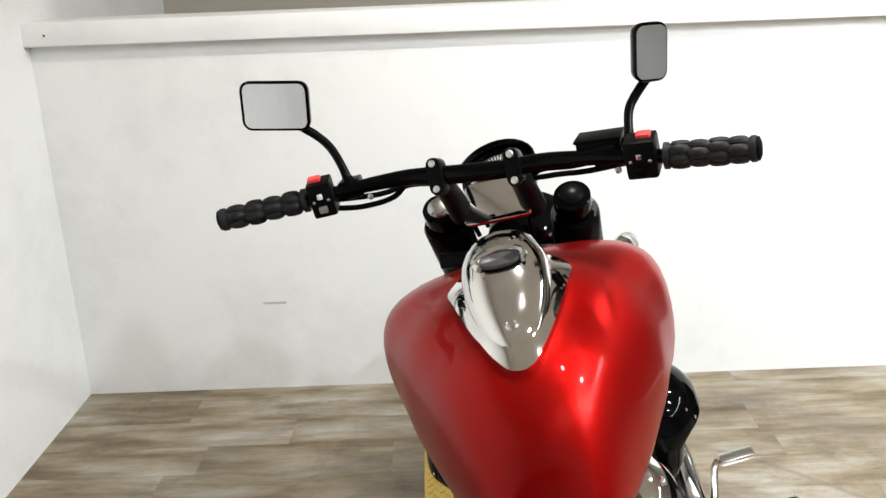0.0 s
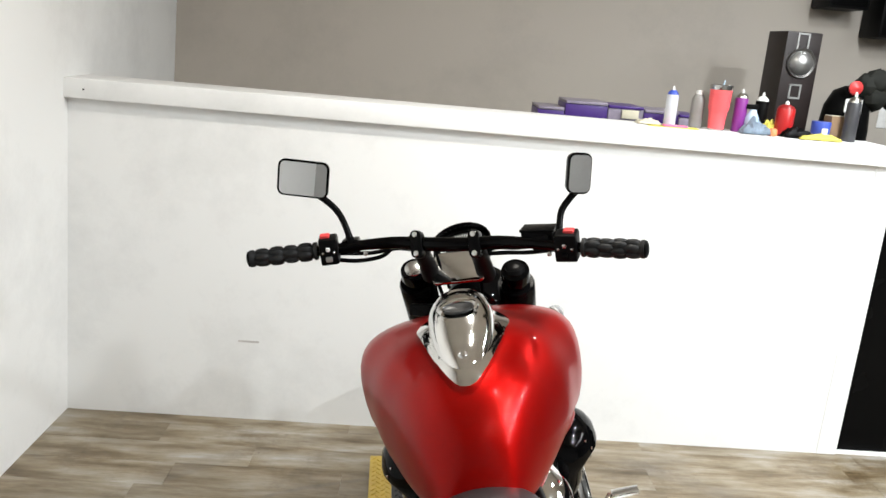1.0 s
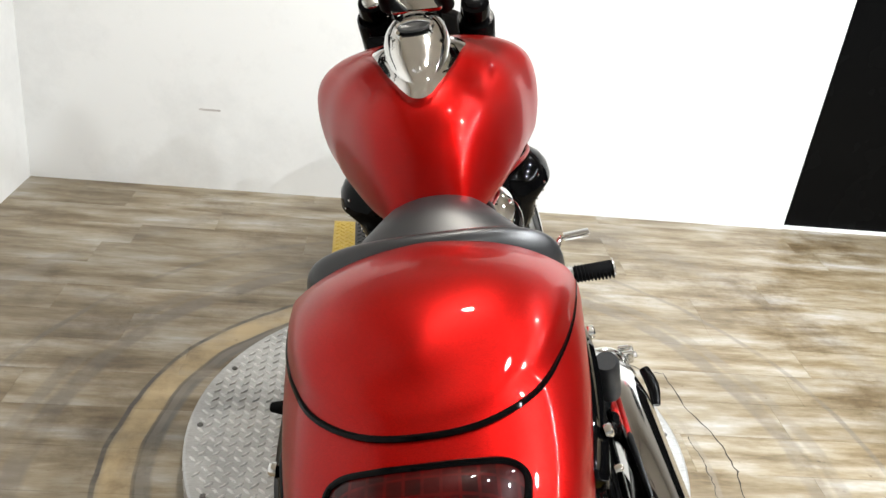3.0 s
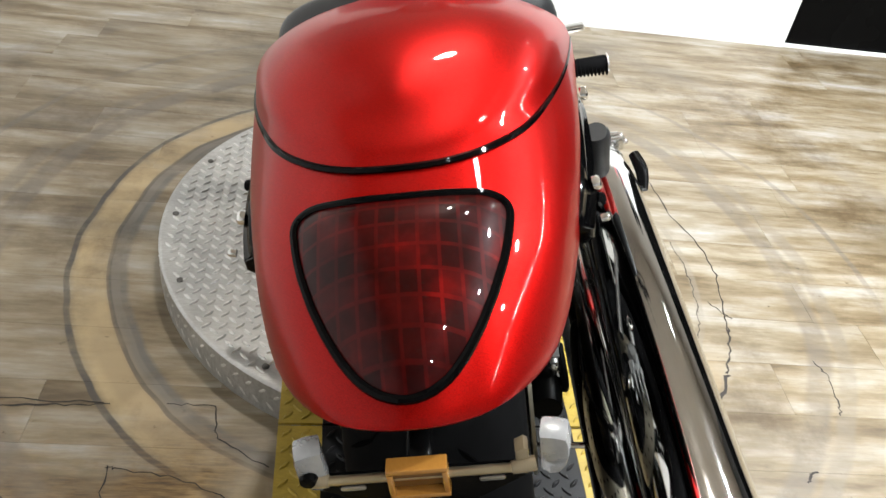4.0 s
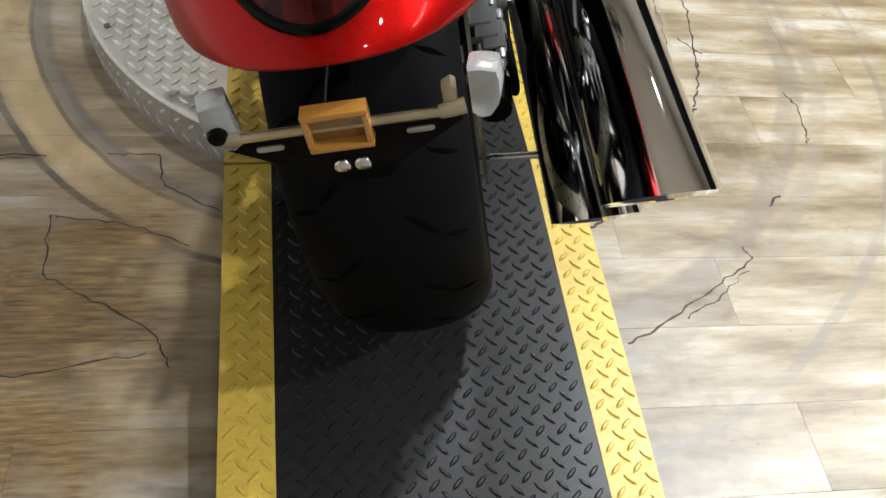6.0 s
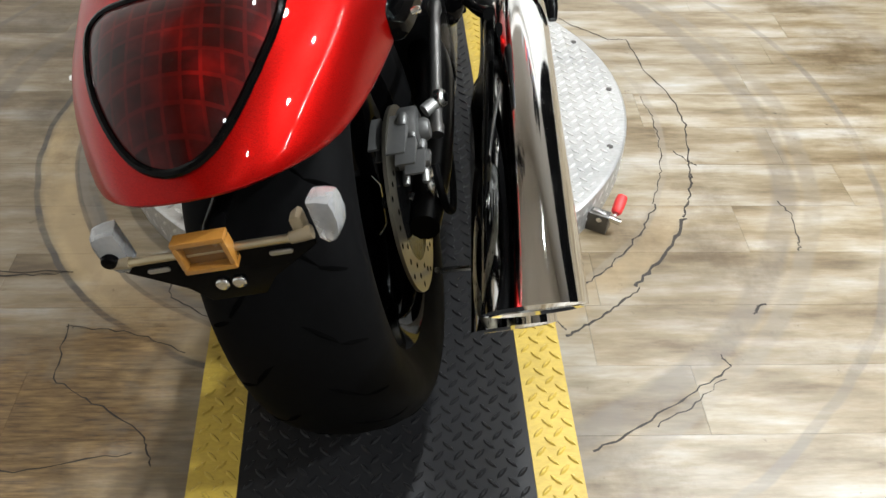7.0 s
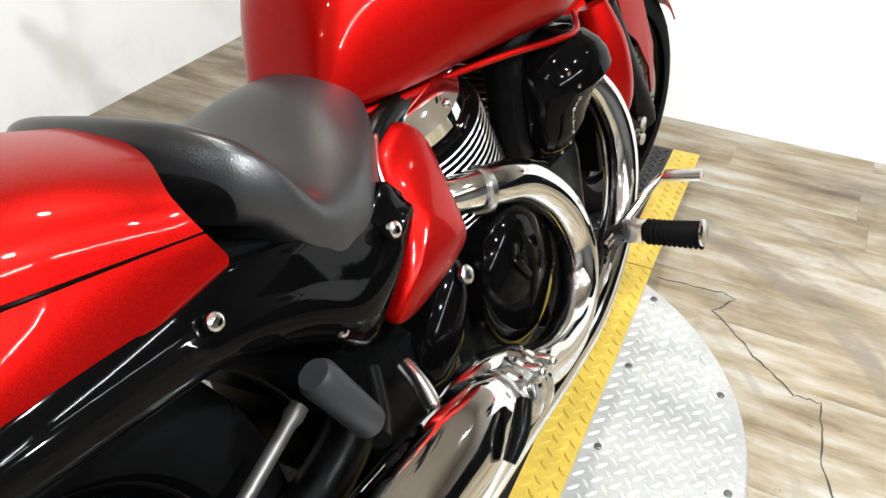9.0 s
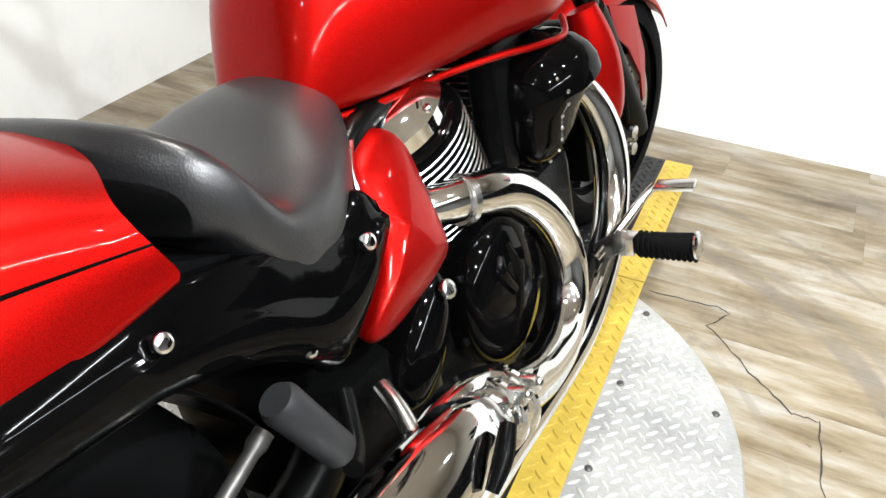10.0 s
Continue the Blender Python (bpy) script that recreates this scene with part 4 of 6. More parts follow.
# black sub-frame panels under the tail, inner fender
for s in (-1, 1):
    panel = []
    for y, zt, zb, x in ((-0.105, 0.662, 0.640, 0.178), (-0.09, 0.672, 0.622, 0.185), (-0.02, 0.684, 0.622, 0.197), (0.10, 0.690, 0.618, 0.208), (0.20, 0.690, 0.606, 0.212), (0.30, 0.668, 0.560, 0.212), (0.38, 0.640, 0.500, 0.208), (0.45, 0.622, 0.520, 0.200), (0.50, 0.640, 0.556, 0.194), (0.53, 0.618, 0.58, 0.186)):
        panel.append([(s * (x - 0.03), y, zt - 0.002), (s * (x - 0.010), y, zt), (s * (x - 0.002), y, zt * 0.9 + zb * 0.1), (s * (x + 0.001), y, zt * 0.62 + zb * 0.38), (s * (x + 0.006), y, zt * 0.52 + zb * 0.48), (s * (x + 0.011), y, zt * 0.45 + zb * 0.55), (s * (x + 0.011), y, zt * 0.16 + zb * 0.84), (s * (x + 0.002), y, zb), (s * (x - 0.03), y, zb)])
    panel = [[tuple(p) for p in r] for r in zip(*[spline(c, 5) for c in zip(*panel)])]
    sub = part("side_panel", loft(panel), black_gloss, bike, "gloss black side panel under the tail")
    for y, z, r in ((-0.028, 0.656, 0.011), (0.190, 0.658, 0.012), (0.338, 0.545, 0.011), (0.463, 0.599, 0.013), (-0.088, 0.650, 0.006)):
        part("bolt", bolt((s * 0.211 if y > 0.3 else s * (0.203 if y < 0.1 else 0.219), y, z), (s, 0, 0.25), r * 0.8, 0.010, 16), chrome, sub)
fender = []
for k in range(15):
    a = radians(20 + 88 * k / 14)
    r = 0.345
    fender.append([(x, r * math.cos(a) * 1.0, 0.323 + (r - 0.02 * (x / 0.12) ** 2) * math.sin(a)) for x in np.linspace(-0.125, 0.125, 9)])
inner_fender = part("rear_fender", loft(fender, False), black_plastic, bike, "black inner rear fender")
shell = inner_fender.modifiers.new("thickness", "SOLIDIFY")
shell.thickness = 0.004
peg_rubber = varied("peg_rubber", (0.014, 0.0145, 0.016), 0.5, bump=0.2, scale=200, spec=0.3)
for s in (-1, 1):
    if s > 0:
        peg = part("passenger_peg", rod((0.260, 0.298, 0.463), (0.250, 0.252, 0.562), [(0.014, 0), (0.019, 0.06), (0.020, 0.5), (0.021, 0.93), (0.017, 1)], 18), peg_rubber, bike, "folded grey-black rubber passenger peg")
    else:
        peg = part("passenger_peg", rod((-0.21, 0.40, 0.42), (-0.36, 0.447, 0.412), [(0.012, 0), (0.015, 0.2), (0.015, 0.8), (0.010, 1)], 14), rubber, bike, "black rubber passenger peg folded out")
    part("peg_bracket", tube([(s * 0.20, 0.38, 0.46), (s * 0.235, 0.34, 0.43), (s * 0.255, 0.31, 0.43)], 0.011, 10, 4), black_satin, peg)

# ---- engine ----
engine = part("crankcase", box(-0.15, 0.15, 0.50, 1.06, 0.15, 0.45, 0.05), black_satin, bike, "black V-twin engine")
part("front_case", box(0.02, 0.165, 0.90, 1.12, 0.14, 0.44, 0.03), black_satin, engine)
part("gearbox", box(-0.13, 0.165, 0.38, 0.62, 0.22, 0.42, 0.04), black_satin, engine)
cover_bm = turned([(0.118, 0.14), (0.118, 0.175), (0.110, 0.193), (0.09, 0.205), (0.05, 0.212), (0.004, 0.214)], 40, "x", (0, 0.775, 0.352))
clutch = part("clutch_cover", moved(cover_bm, Matrix.Translation((0, 0.775, 0.352)) @ Matrix.Diagonal((1, 0.95, 1.05, 1)) @ Matrix.Translation((0, -0.775, -0.352))), black_gloss, engine, "gloss black clutch cover")
for k in range(8):
    a = 2 * math.pi * k / 8 + 0.2
    part("bolt", bolt((0.172, 0.775 + 0.118 * math.cos(a), 0.352 + 0.125 * math.sin(a)), (1, 0, 0), 0.007, 0.008, 10), black_satin, clutch)
for line in ([(0.737, 0.279), (0.765, 0.337), (0.775, 0.389), (0.761, 0.437)], [(0.740, 0.427), (0.733, 0.402), (0.757, 0.362)]):
    part("rib", tube([(0.206, y, z) for y, z in line], [0.006, 0.013, 0.013, 0.006][:len(line)], 10, 5), black_gloss, clutch)
for k in range(6):
    a = radians(-48 + 17 * k)
    part("slot", moved(box(-0.004, 0.004, -0.011, 0.011, -0.004, 0.004, 0.0025), pose(0.196, 0.775 + 0.093 * math.cos(a), 0.352 + 0.098 * math.sin(a), -90 + math.degrees(a), 0, 0)), black_gloss, clutch)
pulley = part("gear_cover", moved(turned([(0.075, 0.12), (0.076, 0.160), (0.070, 0.180), (0.056, 0.194), (0.032, 0.203), (0.004, 0.206)], 30, "x"), Matrix.Translation((0, 0.565, 0.40)) @ pose(0, 0, 0, -38, 0, 0) @ Matrix.Diagonal((1, 0.62, 1.35, 1))), black_gloss, engine, "satin black gear cover")
part("bolt", bolt((0.202, 0.60, 0.455), (1, 0, 0.3), 0.014, 0.01, 14), steel, pulley)


def cylinder(name, foot, head, label):
    """A finned cylinder with a chrome head, from the crankcase to the tank."""
    axis = along(foot, head)
    long = (Vector(head) - Vector(foot)).length
    barrel = part(name, moved(turned([(0.072, 0), (0.072, long)], 32, "z"), axis), black_satin, engine, label)
    for k in range(18):
        h = 0.045 + k * 0.0115
        fin = part("fin", moved(turned([(0.06, h - 0.0022), (0.118, h - 0.0022), (0.1185, h), (0.118, h + 0.0022), (0.06, h + 0.0022)], 40, "z", squash=1.05), axis), black_satin, barrel)
        part("fin_edge", moved(tube([(0.1183 * math.cos(2 * math.pi * i / 40), 0.1242 * math.sin(2 * math.pi * i / 40), h) for i in range(40)], 0.0021, 5, 1, False, True), axis), steel, barrel)
    part("head", moved(turned([(0.096, 0.258), (0.104, 0.264), (0.104, 0.285), (0.092, 0.297), (0.075, 0.312), (0.004, 0.316)], 36, "z"), axis), chrome, barrel, "chrome cylinder head")
    part("head_band", moved(turned([(0.106, 0.246), (0.112, 0.249), (0.112, 0.256), (0.104, 0.260)], 36, "z"), axis), black_gloss, barrel)
    for k in range(8):
        a = 2 * math.pi * k / 8
        part("bolt", moved(bolt((0.094 * math.cos(a), 0.094 * math.sin(a), 0.285), (0, 0, 1), 0.008, 0.012, 10), axis), steel, barrel)
    return barrel


cylinder("rear_cylinder", (0.050, 0.830, 0.38), (0.050, 0.738, 0.615), "black rear cylinder with bright fin edges")
cylinder("front_cylinder", (0.03, 0.95, 0.36), (0.03, 1.09, 0.60), "black front cylinder with bright fin edges")
for s in (-1, 1):
    shape = []
    for y, zc, hz, d in ((0.930, 0.565, 0.035, 0.03), (0.944, 0.572, 0.068, 0.062), (0.970, 0.578, 0.088, 0.086), (1.008, 0.582, 0.098, 0.100), (1.050, 0.590, 0.090, 0.104), (1.085, 0.600, 0.068, 0.092), (1.105, 0.610, 0.03, 0.055)):
        shape.append([(s * (0.155 + d * math.cos(a) * (0.70 if math.sin(a) < 0 else 1.0)), y, zc + hz * math.sin(a) * (1.35 if math.sin(a) < 0 else 0.85)) for a in [2 * math.pi * k / 20 for k in range(20)]])
    shape = [[tuple(p) for p in r] for r in zip(*[spline(c, 5) for c in zip(*shape)])]
    air_bm = loft(shape)
    air_skin = BVHTree.FromBMesh(air_bm)
    air = part("air_cleaner_cover", air_bm, black_gloss, bike, "gloss black teardrop air cleaner cover")
    part("backing", box(s * 0.10, s * 0.155, 0.90, 1.10, 0.47, 0.68, 0.02), black_satin, air)
    for k in range(8):
        spot = air_skin.ray_cast(Vector((s * 0.6, 0.962 + 0.006 * k, 0.610 - 0.022 * k)), Vector((-s, 0, 0)))[0]
        if spot is not None:
            part("bolt", bolt(spot, (s, -0.6, 0), 0.0032, 0.003, 10), chrome, air)
    # red covers between seat and engine
    line = [(0.566, 0.676), (0.600, 0.652), (0.618, 0.598), (0.634, 0.528), (0.637, 0.494), (0.602, 0.476), (0.545, 0.466), (0.490, 0.460), (0.458, 0.466), (0.452, 0.486), (0.472, 0.518), (0.496, 0.555), (0.503, 0.590), (0.490, 0.618), (0.498, 0.655), (0.535, 0.674)]
    edge = [tuple(q) for q in spline(line, 4, True)]
    cy, cz = 0.545, 0.57
    rows_c = []
    for f, h in ((0.97, 0.0), (1.0, 0.008), (0.995, 0.014), (0.98, 0.019), (0.955, 0.0235), (0.92, 0.0272), (0.87, 0.0304), (0.80, 0.0335), (0.70, 0.0365), (0.58, 0.039), (0.42, 0.0415), (0.22, 0.0435), (0.05, 0.0445)):
        row = []
        for y, z in edge:
            y, z = cy + (y - cy) * f, cz + (z - cz) * f
            high = max(0.0, z - 0.52)  # leans in and forward towards the top
            row.append((s * (0.172 + h - 0.42 * high), y + 0.48 * high, z - 0.12 * high))
        rows_c.append(row)
    part("side_cover", loft(rows_c), red_paint, bike, "red metallic painted side cover")

# frame tubes under the tank and loose cables
frame_ob = part("frame", tube([(0.10, 0.45, 0.36), (0.12, 0.50, 0.55), (0.10, 0.62, 0.66), (0.06, 0.9, 0.68), (0.03, 1.16, 0.86)], 0.019, 12, 5), frame_black, bike, "black tubular frame")
part("frame_tube", tube([(-0.10, 0.45, 0.36), (-0.12, 0.50, 0.55), (-0.10, 0.62, 0.66), (-0.06, 0.9, 0.68), (-0.03, 1.16, 0.86)], 0.019, 12, 5), frame_black, frame_ob)
for s in (-1, 1):
    part("down_tube", tube([(s * 0.03, 1.17, 0.82), (s * 0.08, 1.22, 0.55), (s * 0.09, 1.18, 0.26), (s * 0.10, 1.0, 0.15), (s * 0.11, 0.6, 0.15), (s * 0.11, 0.42, 0.34)], 0.018, 12, 6), frame_black, frame_ob)
part("head_stock", rod((0, 1.22, 0.78), (0, 1.09, 0.96), [(0.034, 0), (0.034, 1)], 20), frame_black, frame_ob)
part("cable", tube([(0.165, 0.50, 0.50), (0.165, 0.525, 0.58), (0.135, 0.555, 0.64), (0.10, 0.62, 0.665)], 0.006, 8, 5), steel, frame_ob)
part("cable", tube([(0.175, 0.49, 0.50), (0.172, 0.51, 0.57), (0.145, 0.535, 0.63), (0.11, 0.59, 0.66)], 0.007, 8, 5), rubber, frame_ob)
radiator = part("radiator", box(-0.14, 0.14, 1.25, 1.29, 0.30, 0.62, 0.008), black_plastic, bike, "black radiator")
for s in (-1, 1):
    part("radiator_cowl", tube([(s * 0.15, 1.27, 0.64), (s * 0.165, 1.28, 0.55), (s * 0.165, 1.285, 0.45), (s * 0.15, 1.28, 0.38)], [0.03, 0.045, 0.045, 0.025], 14, 5, flat=0.7), red_paint, radiator, "red radiator side cowl")

# ---- exhaust ----
exhaust = part("exhaust_header", tube([(0.09, 0.63, 0.55), (0.150, 0.665, 0.536), (0.178, 0.735, 0.520), (0.196, 0.815, 0.492), (0.214, 0.880, 0.425), (0.226, 0.908, 0.340), (0.234, 0.880, 0.268), (0.250, 0.795, 0.245), (0.272, 0.68, 0.275), (0.288, 0.57, 0.325), (0.292, 0.46, 0.352)], [0.024, 0.028, 0.032, 0.034, 0.034, 0.034, 0.034, 0.034, 0.034, 0.036, 0.045], 20, 6), chrome, bike, "chrome exhaust pipe of the rear cylinder")
part("clamp", rod((0.172, 0.712, 0.524), (0.177, 0.727, 0.520), [(0.034, 0), (0.037, 0.2), (0.037, 0.8), (0.034, 1)], 24), steel, exhaust)
part("exhaust_header", tube([(0.10, 1.13, 0.56), (0.16, 1.175, 0.53), (0.19, 1.20, 0.46), (0.205, 1.20, 0.37), (0.213, 1.15, 0.275), (0.220, 1.04, 0.205), (0.228, 0.88, 0.172), (0.232, 0.60, 0.185), (0.232, 0.42, 0.205)], [0.024, 0.028, 0.033, 0.034, 0.033, 0.032, 0.032, 0.034, 0.042], 20, 6), chrome, bike, "chrome exhaust pipe of the front cylinder")


def muffler(name, a, b, r, slash, label):
    """A tapered silencer, cut off at a slant, with a dark mouth."""
    a, b = Vector(a), Vector(b)
    d = (b - a).normalized()
    out = d.cross(Vector((0, 0, 1))).normalized()
    up = out.cross(d)
    long = (b - a).length
    rings = []
    for f, q in ((0, 0.72), (0.01, 0.78), (0.05, 0.92), (0.15, 1.0), (0.6, 1.02), (0.9, 1.04), (1.0, 1.05), (1.0, 0.95), (0.85, 0.93)):
        row = []
        for k in range(28):
            t = 2 * math.pi * k / 28
            o = out * math.cos(t) * r * q * 0.92 + up * math.sin(t) * r * q * 1.08
            shift = slash * math.sin(t) * (max(0, f - 0.6) / 0.4)
            row.append(a + d * (f * long + shift) + o)
        rings.append(row)
    m = part(name, loft(rings), chrome, bike, label)
    part("mouth", loft([[p + d * -0.03 + (a + d * long * 0.85 - p) * 0.0 for p in rings[-1]], [a + d * (0.84 * long) for _ in rings[-1]]], caps=False), groove_black, m)
    part("collar", rod(a - d * 0.012, a + d * 0.02, [(r * 0.74, 0), (r * 0.80, 0.2), (r * 0.80, 0.8), (r * 0.74, 1)], 26), steel, m)
    return m


upper = muffler("muffler", (0.292, 0.475, 0.352), (0.286, -0.300, 0.378), 0.062, 0.06, "chrome slash-cut upper muffler")
lower = muffler("muffler", (0.235, 0.42, 0.212), (0.244, -0.195, 0.2335), 0.060, 0.06, "chrome slash-cut lower muffler")
d_joint = Vector((0.004, -0.11, 0.027)).normalized()
for k, q in enumerate((0.0, 0.034)):
    c_joint = Vector((0.290, 0.520, 0.338)) - d_joint * q
    part("joint_band", rod(c_joint, c_joint + d_joint * 0.012, [(0.046, 0), (0.050, 0.2), (0.050, 0.8), (0.046, 1)], 26), chrome, exhaust)
    part("joint_lug", box(c_joint.x + 0.030, c_joint.x + 0.052, c_joint.y - 0.010, c_joint.y + 0.002, c_joint.z + 0.030, c_joint.z + 0.054, 0.003), steel, exhaust)
    part("bolt", bolt((c_joint.x + 0.052, c_joint.y - 0.004, c_joint.z + 0.045), (1, 0, 0.3), 0.007, 0.008, 6), steel, exhaust)
part("heat_shield", tube([(0.262, 0.60, 0.345), (0.270, 0.50, 0.392), (0.268, 0.40, 0.402)], [0.012, 0.022, 0.012], 12, 5, flat=0.5), chrome, exhaust)
part("hanger", tube([(0.350, 0.455, 0.39), (0.358, 0.42, 0.375), (0.356, 0.39, 0.355)], [0.010, 0.012, 0.008], 10, 3), black_satin, upper)
part("bracket", tube([(0.20, 0.44, 0.42), (0.235, 0.42, 0.41), (0.265, 0.40, 0.39)], 0.012, 10, 3), steel, upper)
part("stay_rod", rod((0.12, -0.02, 0.19), (0.22, -0.03, 0.19), [(0.005, 0), (0.005, 1)], 8), steel, lower)

# ---- foot controls, stand ----
for s in (-1, 1):
    dy, dz = (0, 0) if s > 0 else (0.0, 0.015)
    peg = part("foot_peg", rod((s * 0.297, 1.046 + dy, 0.288 + dz), (s * 0.400, 1.044 + dy, 0.296 + dz), [(0.016, 0), (0.021, 0.05), (0.021, 0.95), (0.017, 1)], 18), rubber, bike, "ribbed black rubber foot peg")
    for k in range(11):
        x0 = 0.303 + k * 0.0092
        part("rib", rod((s * x0, 1.046 + dy, 0.2885 + dz), (s * (x0 + 0.005), 1.046 + dy, 0.289 + dz), [(0.021, 0), (0.0238, 0.3), (0.0238, 0.7), (0.021, 1)], 18), rubber, peg)
    part("end_plate", rod((s * 0.3995, 1.044 + dy, 0.296 + dz), (s * 0.405, 1.044 + dy, 0.2965 + dz), [(0.024, 0), (0.024, 0.6), (0.018, 1)], 18), steel, peg)
    part("mount", tube([(s * 0.10, 1.10, 0.22), (s * 0.19, 1.10, 0.225), (s * 0.26, 1.055, 0.282 + dz), (s * 0.30, 1.046, 0.288 + dz)], [0.02, 0.02, 0.018, 0.015], 12, 4), dark_steel, peg)
    part("joint", box(s * 0.258, s * 0.297, 1.030, 1.062, 0.270 + dz, 0.306 + dz, 0.004), steel, peg)
pedal = part("brake_pedal", tube([(0.225, 1.03, 0.26), (0.25, 1.10, 0.285), (0.275, 1.17, 0.318), (0.290, 1.188, 0.332)], [0.009, 0.009, 0.008, 0.008], 10, 5), chrome, bike, "chrome brake pedal")
part("pad", moved(box(-0.036, 0.036, -0.014, 0.014, -0.006, 0.006, 0.004), pose(0.328, 1.184, 0.336, 8, -4, 0)), steel, pedal)
shift = part("shift_lever", tube([(-0.22, 1.02, 0.27), (-0.26, 1.12, 0.30), (-0.29, 1.19, 0.33)], 0.008, 10, 4), chrome, bike, "chrome gear shift lever")
part("toe_peg", rod((-0.285, 1.19, 0.33), (-0.345, 1.19, 0.335), [(0.009, 0), (0.012, 0.1), (0.012, 0.95), (0.009, 1)], 14), rubber, shift)
stand = part("side_stand", tube([(-0.12, 0.86, 0.20), (-0.19, 0.84, 0.13), (-0.255, 0.82, 0.072)], [0.014, 0.013, 0.012], 12, 4), black_satin, bike, "black side stand carrying the leaning motorcycle")
part("foot", moved(box(-0.03, 0.03, -0.025, 0.025, -0.004, 0.004, 0.003), pose(-0.258, 0.82, 0.066, 0, 14, 0)), dark_steel, stand)

# ---- front end ----
fork = part("triple_clamp", moved(prism([(-0.125, 1.09), (-0.09, 1.08), (0.09, 1.08), (0.125, 1.09), (0.13, 1.12), (0.11, 1.145), (0.06, 1.12), (-0.06, 1.12), (-0.11, 1.145), (-0.13, 1.12)], 0.03, 0.006, "xy", 0.935), STEER @ Matrix.Translation(STEER_AT) @ pose(0, 0, 0, -20, 0, 0) @ Matrix.Translation(-STEER_AT)), black_satin, bike, "black upper fork clamp")
part("cover_plate", moved(prism(rounded(0.122, 0.085, 0.012, 4), 0.010, 0.003, "xy", 0.0), pose(0.004, 1.062, 1.034, 40, 0, -12)), chrome, fork, "chrome cover plate")
for s in (-1, 1):
    top, foot = Vector((s * 0.122, 1.114, 1.017)), Vector((s * 0.115 - 0.033, 1.680, 0.275))
    d = (foot - top).normalized()
    leg = part("fork_leg", moved(rod(top, top + d * 0.40, [(0.020, 0), (0.033, 0.01), (0.035, 0.08), (0.030, 0.12), (0.030, 0.6), (0.033, 0.62), (0.033, 1)], 24), STEER), black_gloss, bike, "black fork leg")
    part("cap", moved(rod(top - d * 0.006, top + d * 0.004, [(0.012, 0), (0.022, 0.4), (0.024, 1)], 24), STEER), steel if s < 0 else black_satin, leg)
    part("shroud", moved(rod(top + d * 0.05, top + d * 0.22, [(0.041, 0), (0.045, 0.05), (0.045, 0.95), (0.041, 1)], 24), STEER), black_satin, leg)
    part("stanchion", moved(rod(top + d * 0.38, top + d * 0.52, [(0.024, 0), (0.024, 1)], 20), STEER), black_gloss, leg)
    part("slider", moved(rod(top + d * 0.50, foot + d * 0.02, [(0.031, 0), (0.034, 0.05), (0.032, 0.5), (0.030, 0.9), (0.024, 1)], 24), STEER), black_plastic, leg)
    cal = part("front_caliper", moved(box(s * 0.052, s * 0.108, 1.570, 1.640, 0.225, 0.315, 0.01), STEER_LOW), dark_steel, bike, "dark front brake caliper")
    for z in (0.248, 0.290):
        part("piston", moved(turned([(0.017, 0), (0.015, 0.01), (0.004, 0.011)], 16, "x", (s * 0.108 if s > 0 else -0.119, 1.605, z)), STEER), steel, cal)
    part("brake_hose", moved(tube([(s * 0.10, 1.60, 0.315), (s * 0.13, 1.50, 0.45), (s * 0.135, 1.36, 0.62), (s * 0.13, 1.30, 0.74), (s * 0.09, 1.22, 0.86)], 0.0065, 8, 6), STEER), rubber, cal)
    signal = part("turn_signal", moved(rod((s * 0.13, 1.30, 0.775), (s * 0.235, 1.335, 0.795), [(0.012, 0), (0.012, 0.55), (0.026, 0.7), (0.030, 0.85), (0.022, 0.96), (0.006, 1)], 20), Matrix()), chrome, bike, "chrome front turn signal")
    part("lens", rod((s * 0.222, 1.335, 0.792), (s * 0.228, 1.365, 0.796), [(0.024, 0), (0.022, 0.7), (0.008, 1)], 18), clear_lens, signal)
arch = []
for k in range(19):
    a = radians(34 + 112 * k / 18)
    row = []
    for x in np.linspace(-1, 1, 11):
        r = 0.326 - 0.050 * abs(x) ** 2.6
        row.append((0.080 * x, 1.685 + r * math.cos(a), 0.298 + r * math.sin(a)))
    arch.append(row)
front_fender = part("front_fender", moved(loft(arch, False), STEER_LOW), red_paint, bike, "red metallic painted front fender")
solid = front_fender.modifiers.new("thickness", "SOLIDIFY")
solid.thickness = 0.004
for s in (-1, 1):
    part("fender_stay", moved(prism([(1.60, 0.585), (1.72, 0.555), (1.785, 0.43), (1.800, 0.31), (1.785, 0.30), (1.770, 0.375), (1.701, 0.463), (1.642, 0.50)], 0.006, 0.002, "yz", s * 0.082), STEER_LOW), red_paint, front_fender)
lamp_body = part("headlamp", moved(moved(turned([(0.012, -0.11), (0.06, -0.10), (0.088, -0.05), (0.095, 0.0), (0.097, 0.02), (0.09, 0.026)], 36, "y"), Matrix.Translation((0, 1.36, 0.86))), STEER), black_gloss, bike, "black headlamp shell in front of the forks")
part("glass", moved(turned([(0.09, 0.024), (0.06, 0.034), (0.004, 0.04)], 36, "y", (0, 1.36, 0.86)), STEER), clear_lens, lamp_body)

# instrument behind the bars
dial = part("speedometer", moved(turned([(0.02, -0.06), (0.055, -0.045), (0.068, -0.01), (0.072, 0.0), (0.070, 0.012), (0.064, 0.014), (0.062, 0.004), (0.004, 0.004)], 44, "z"), Matrix.Translation((0.015, 1.135, 1.053)) @ pose(0, 0, 0, 28, 0, -12)), black_gloss, bike, "round speedometer with a black hood")
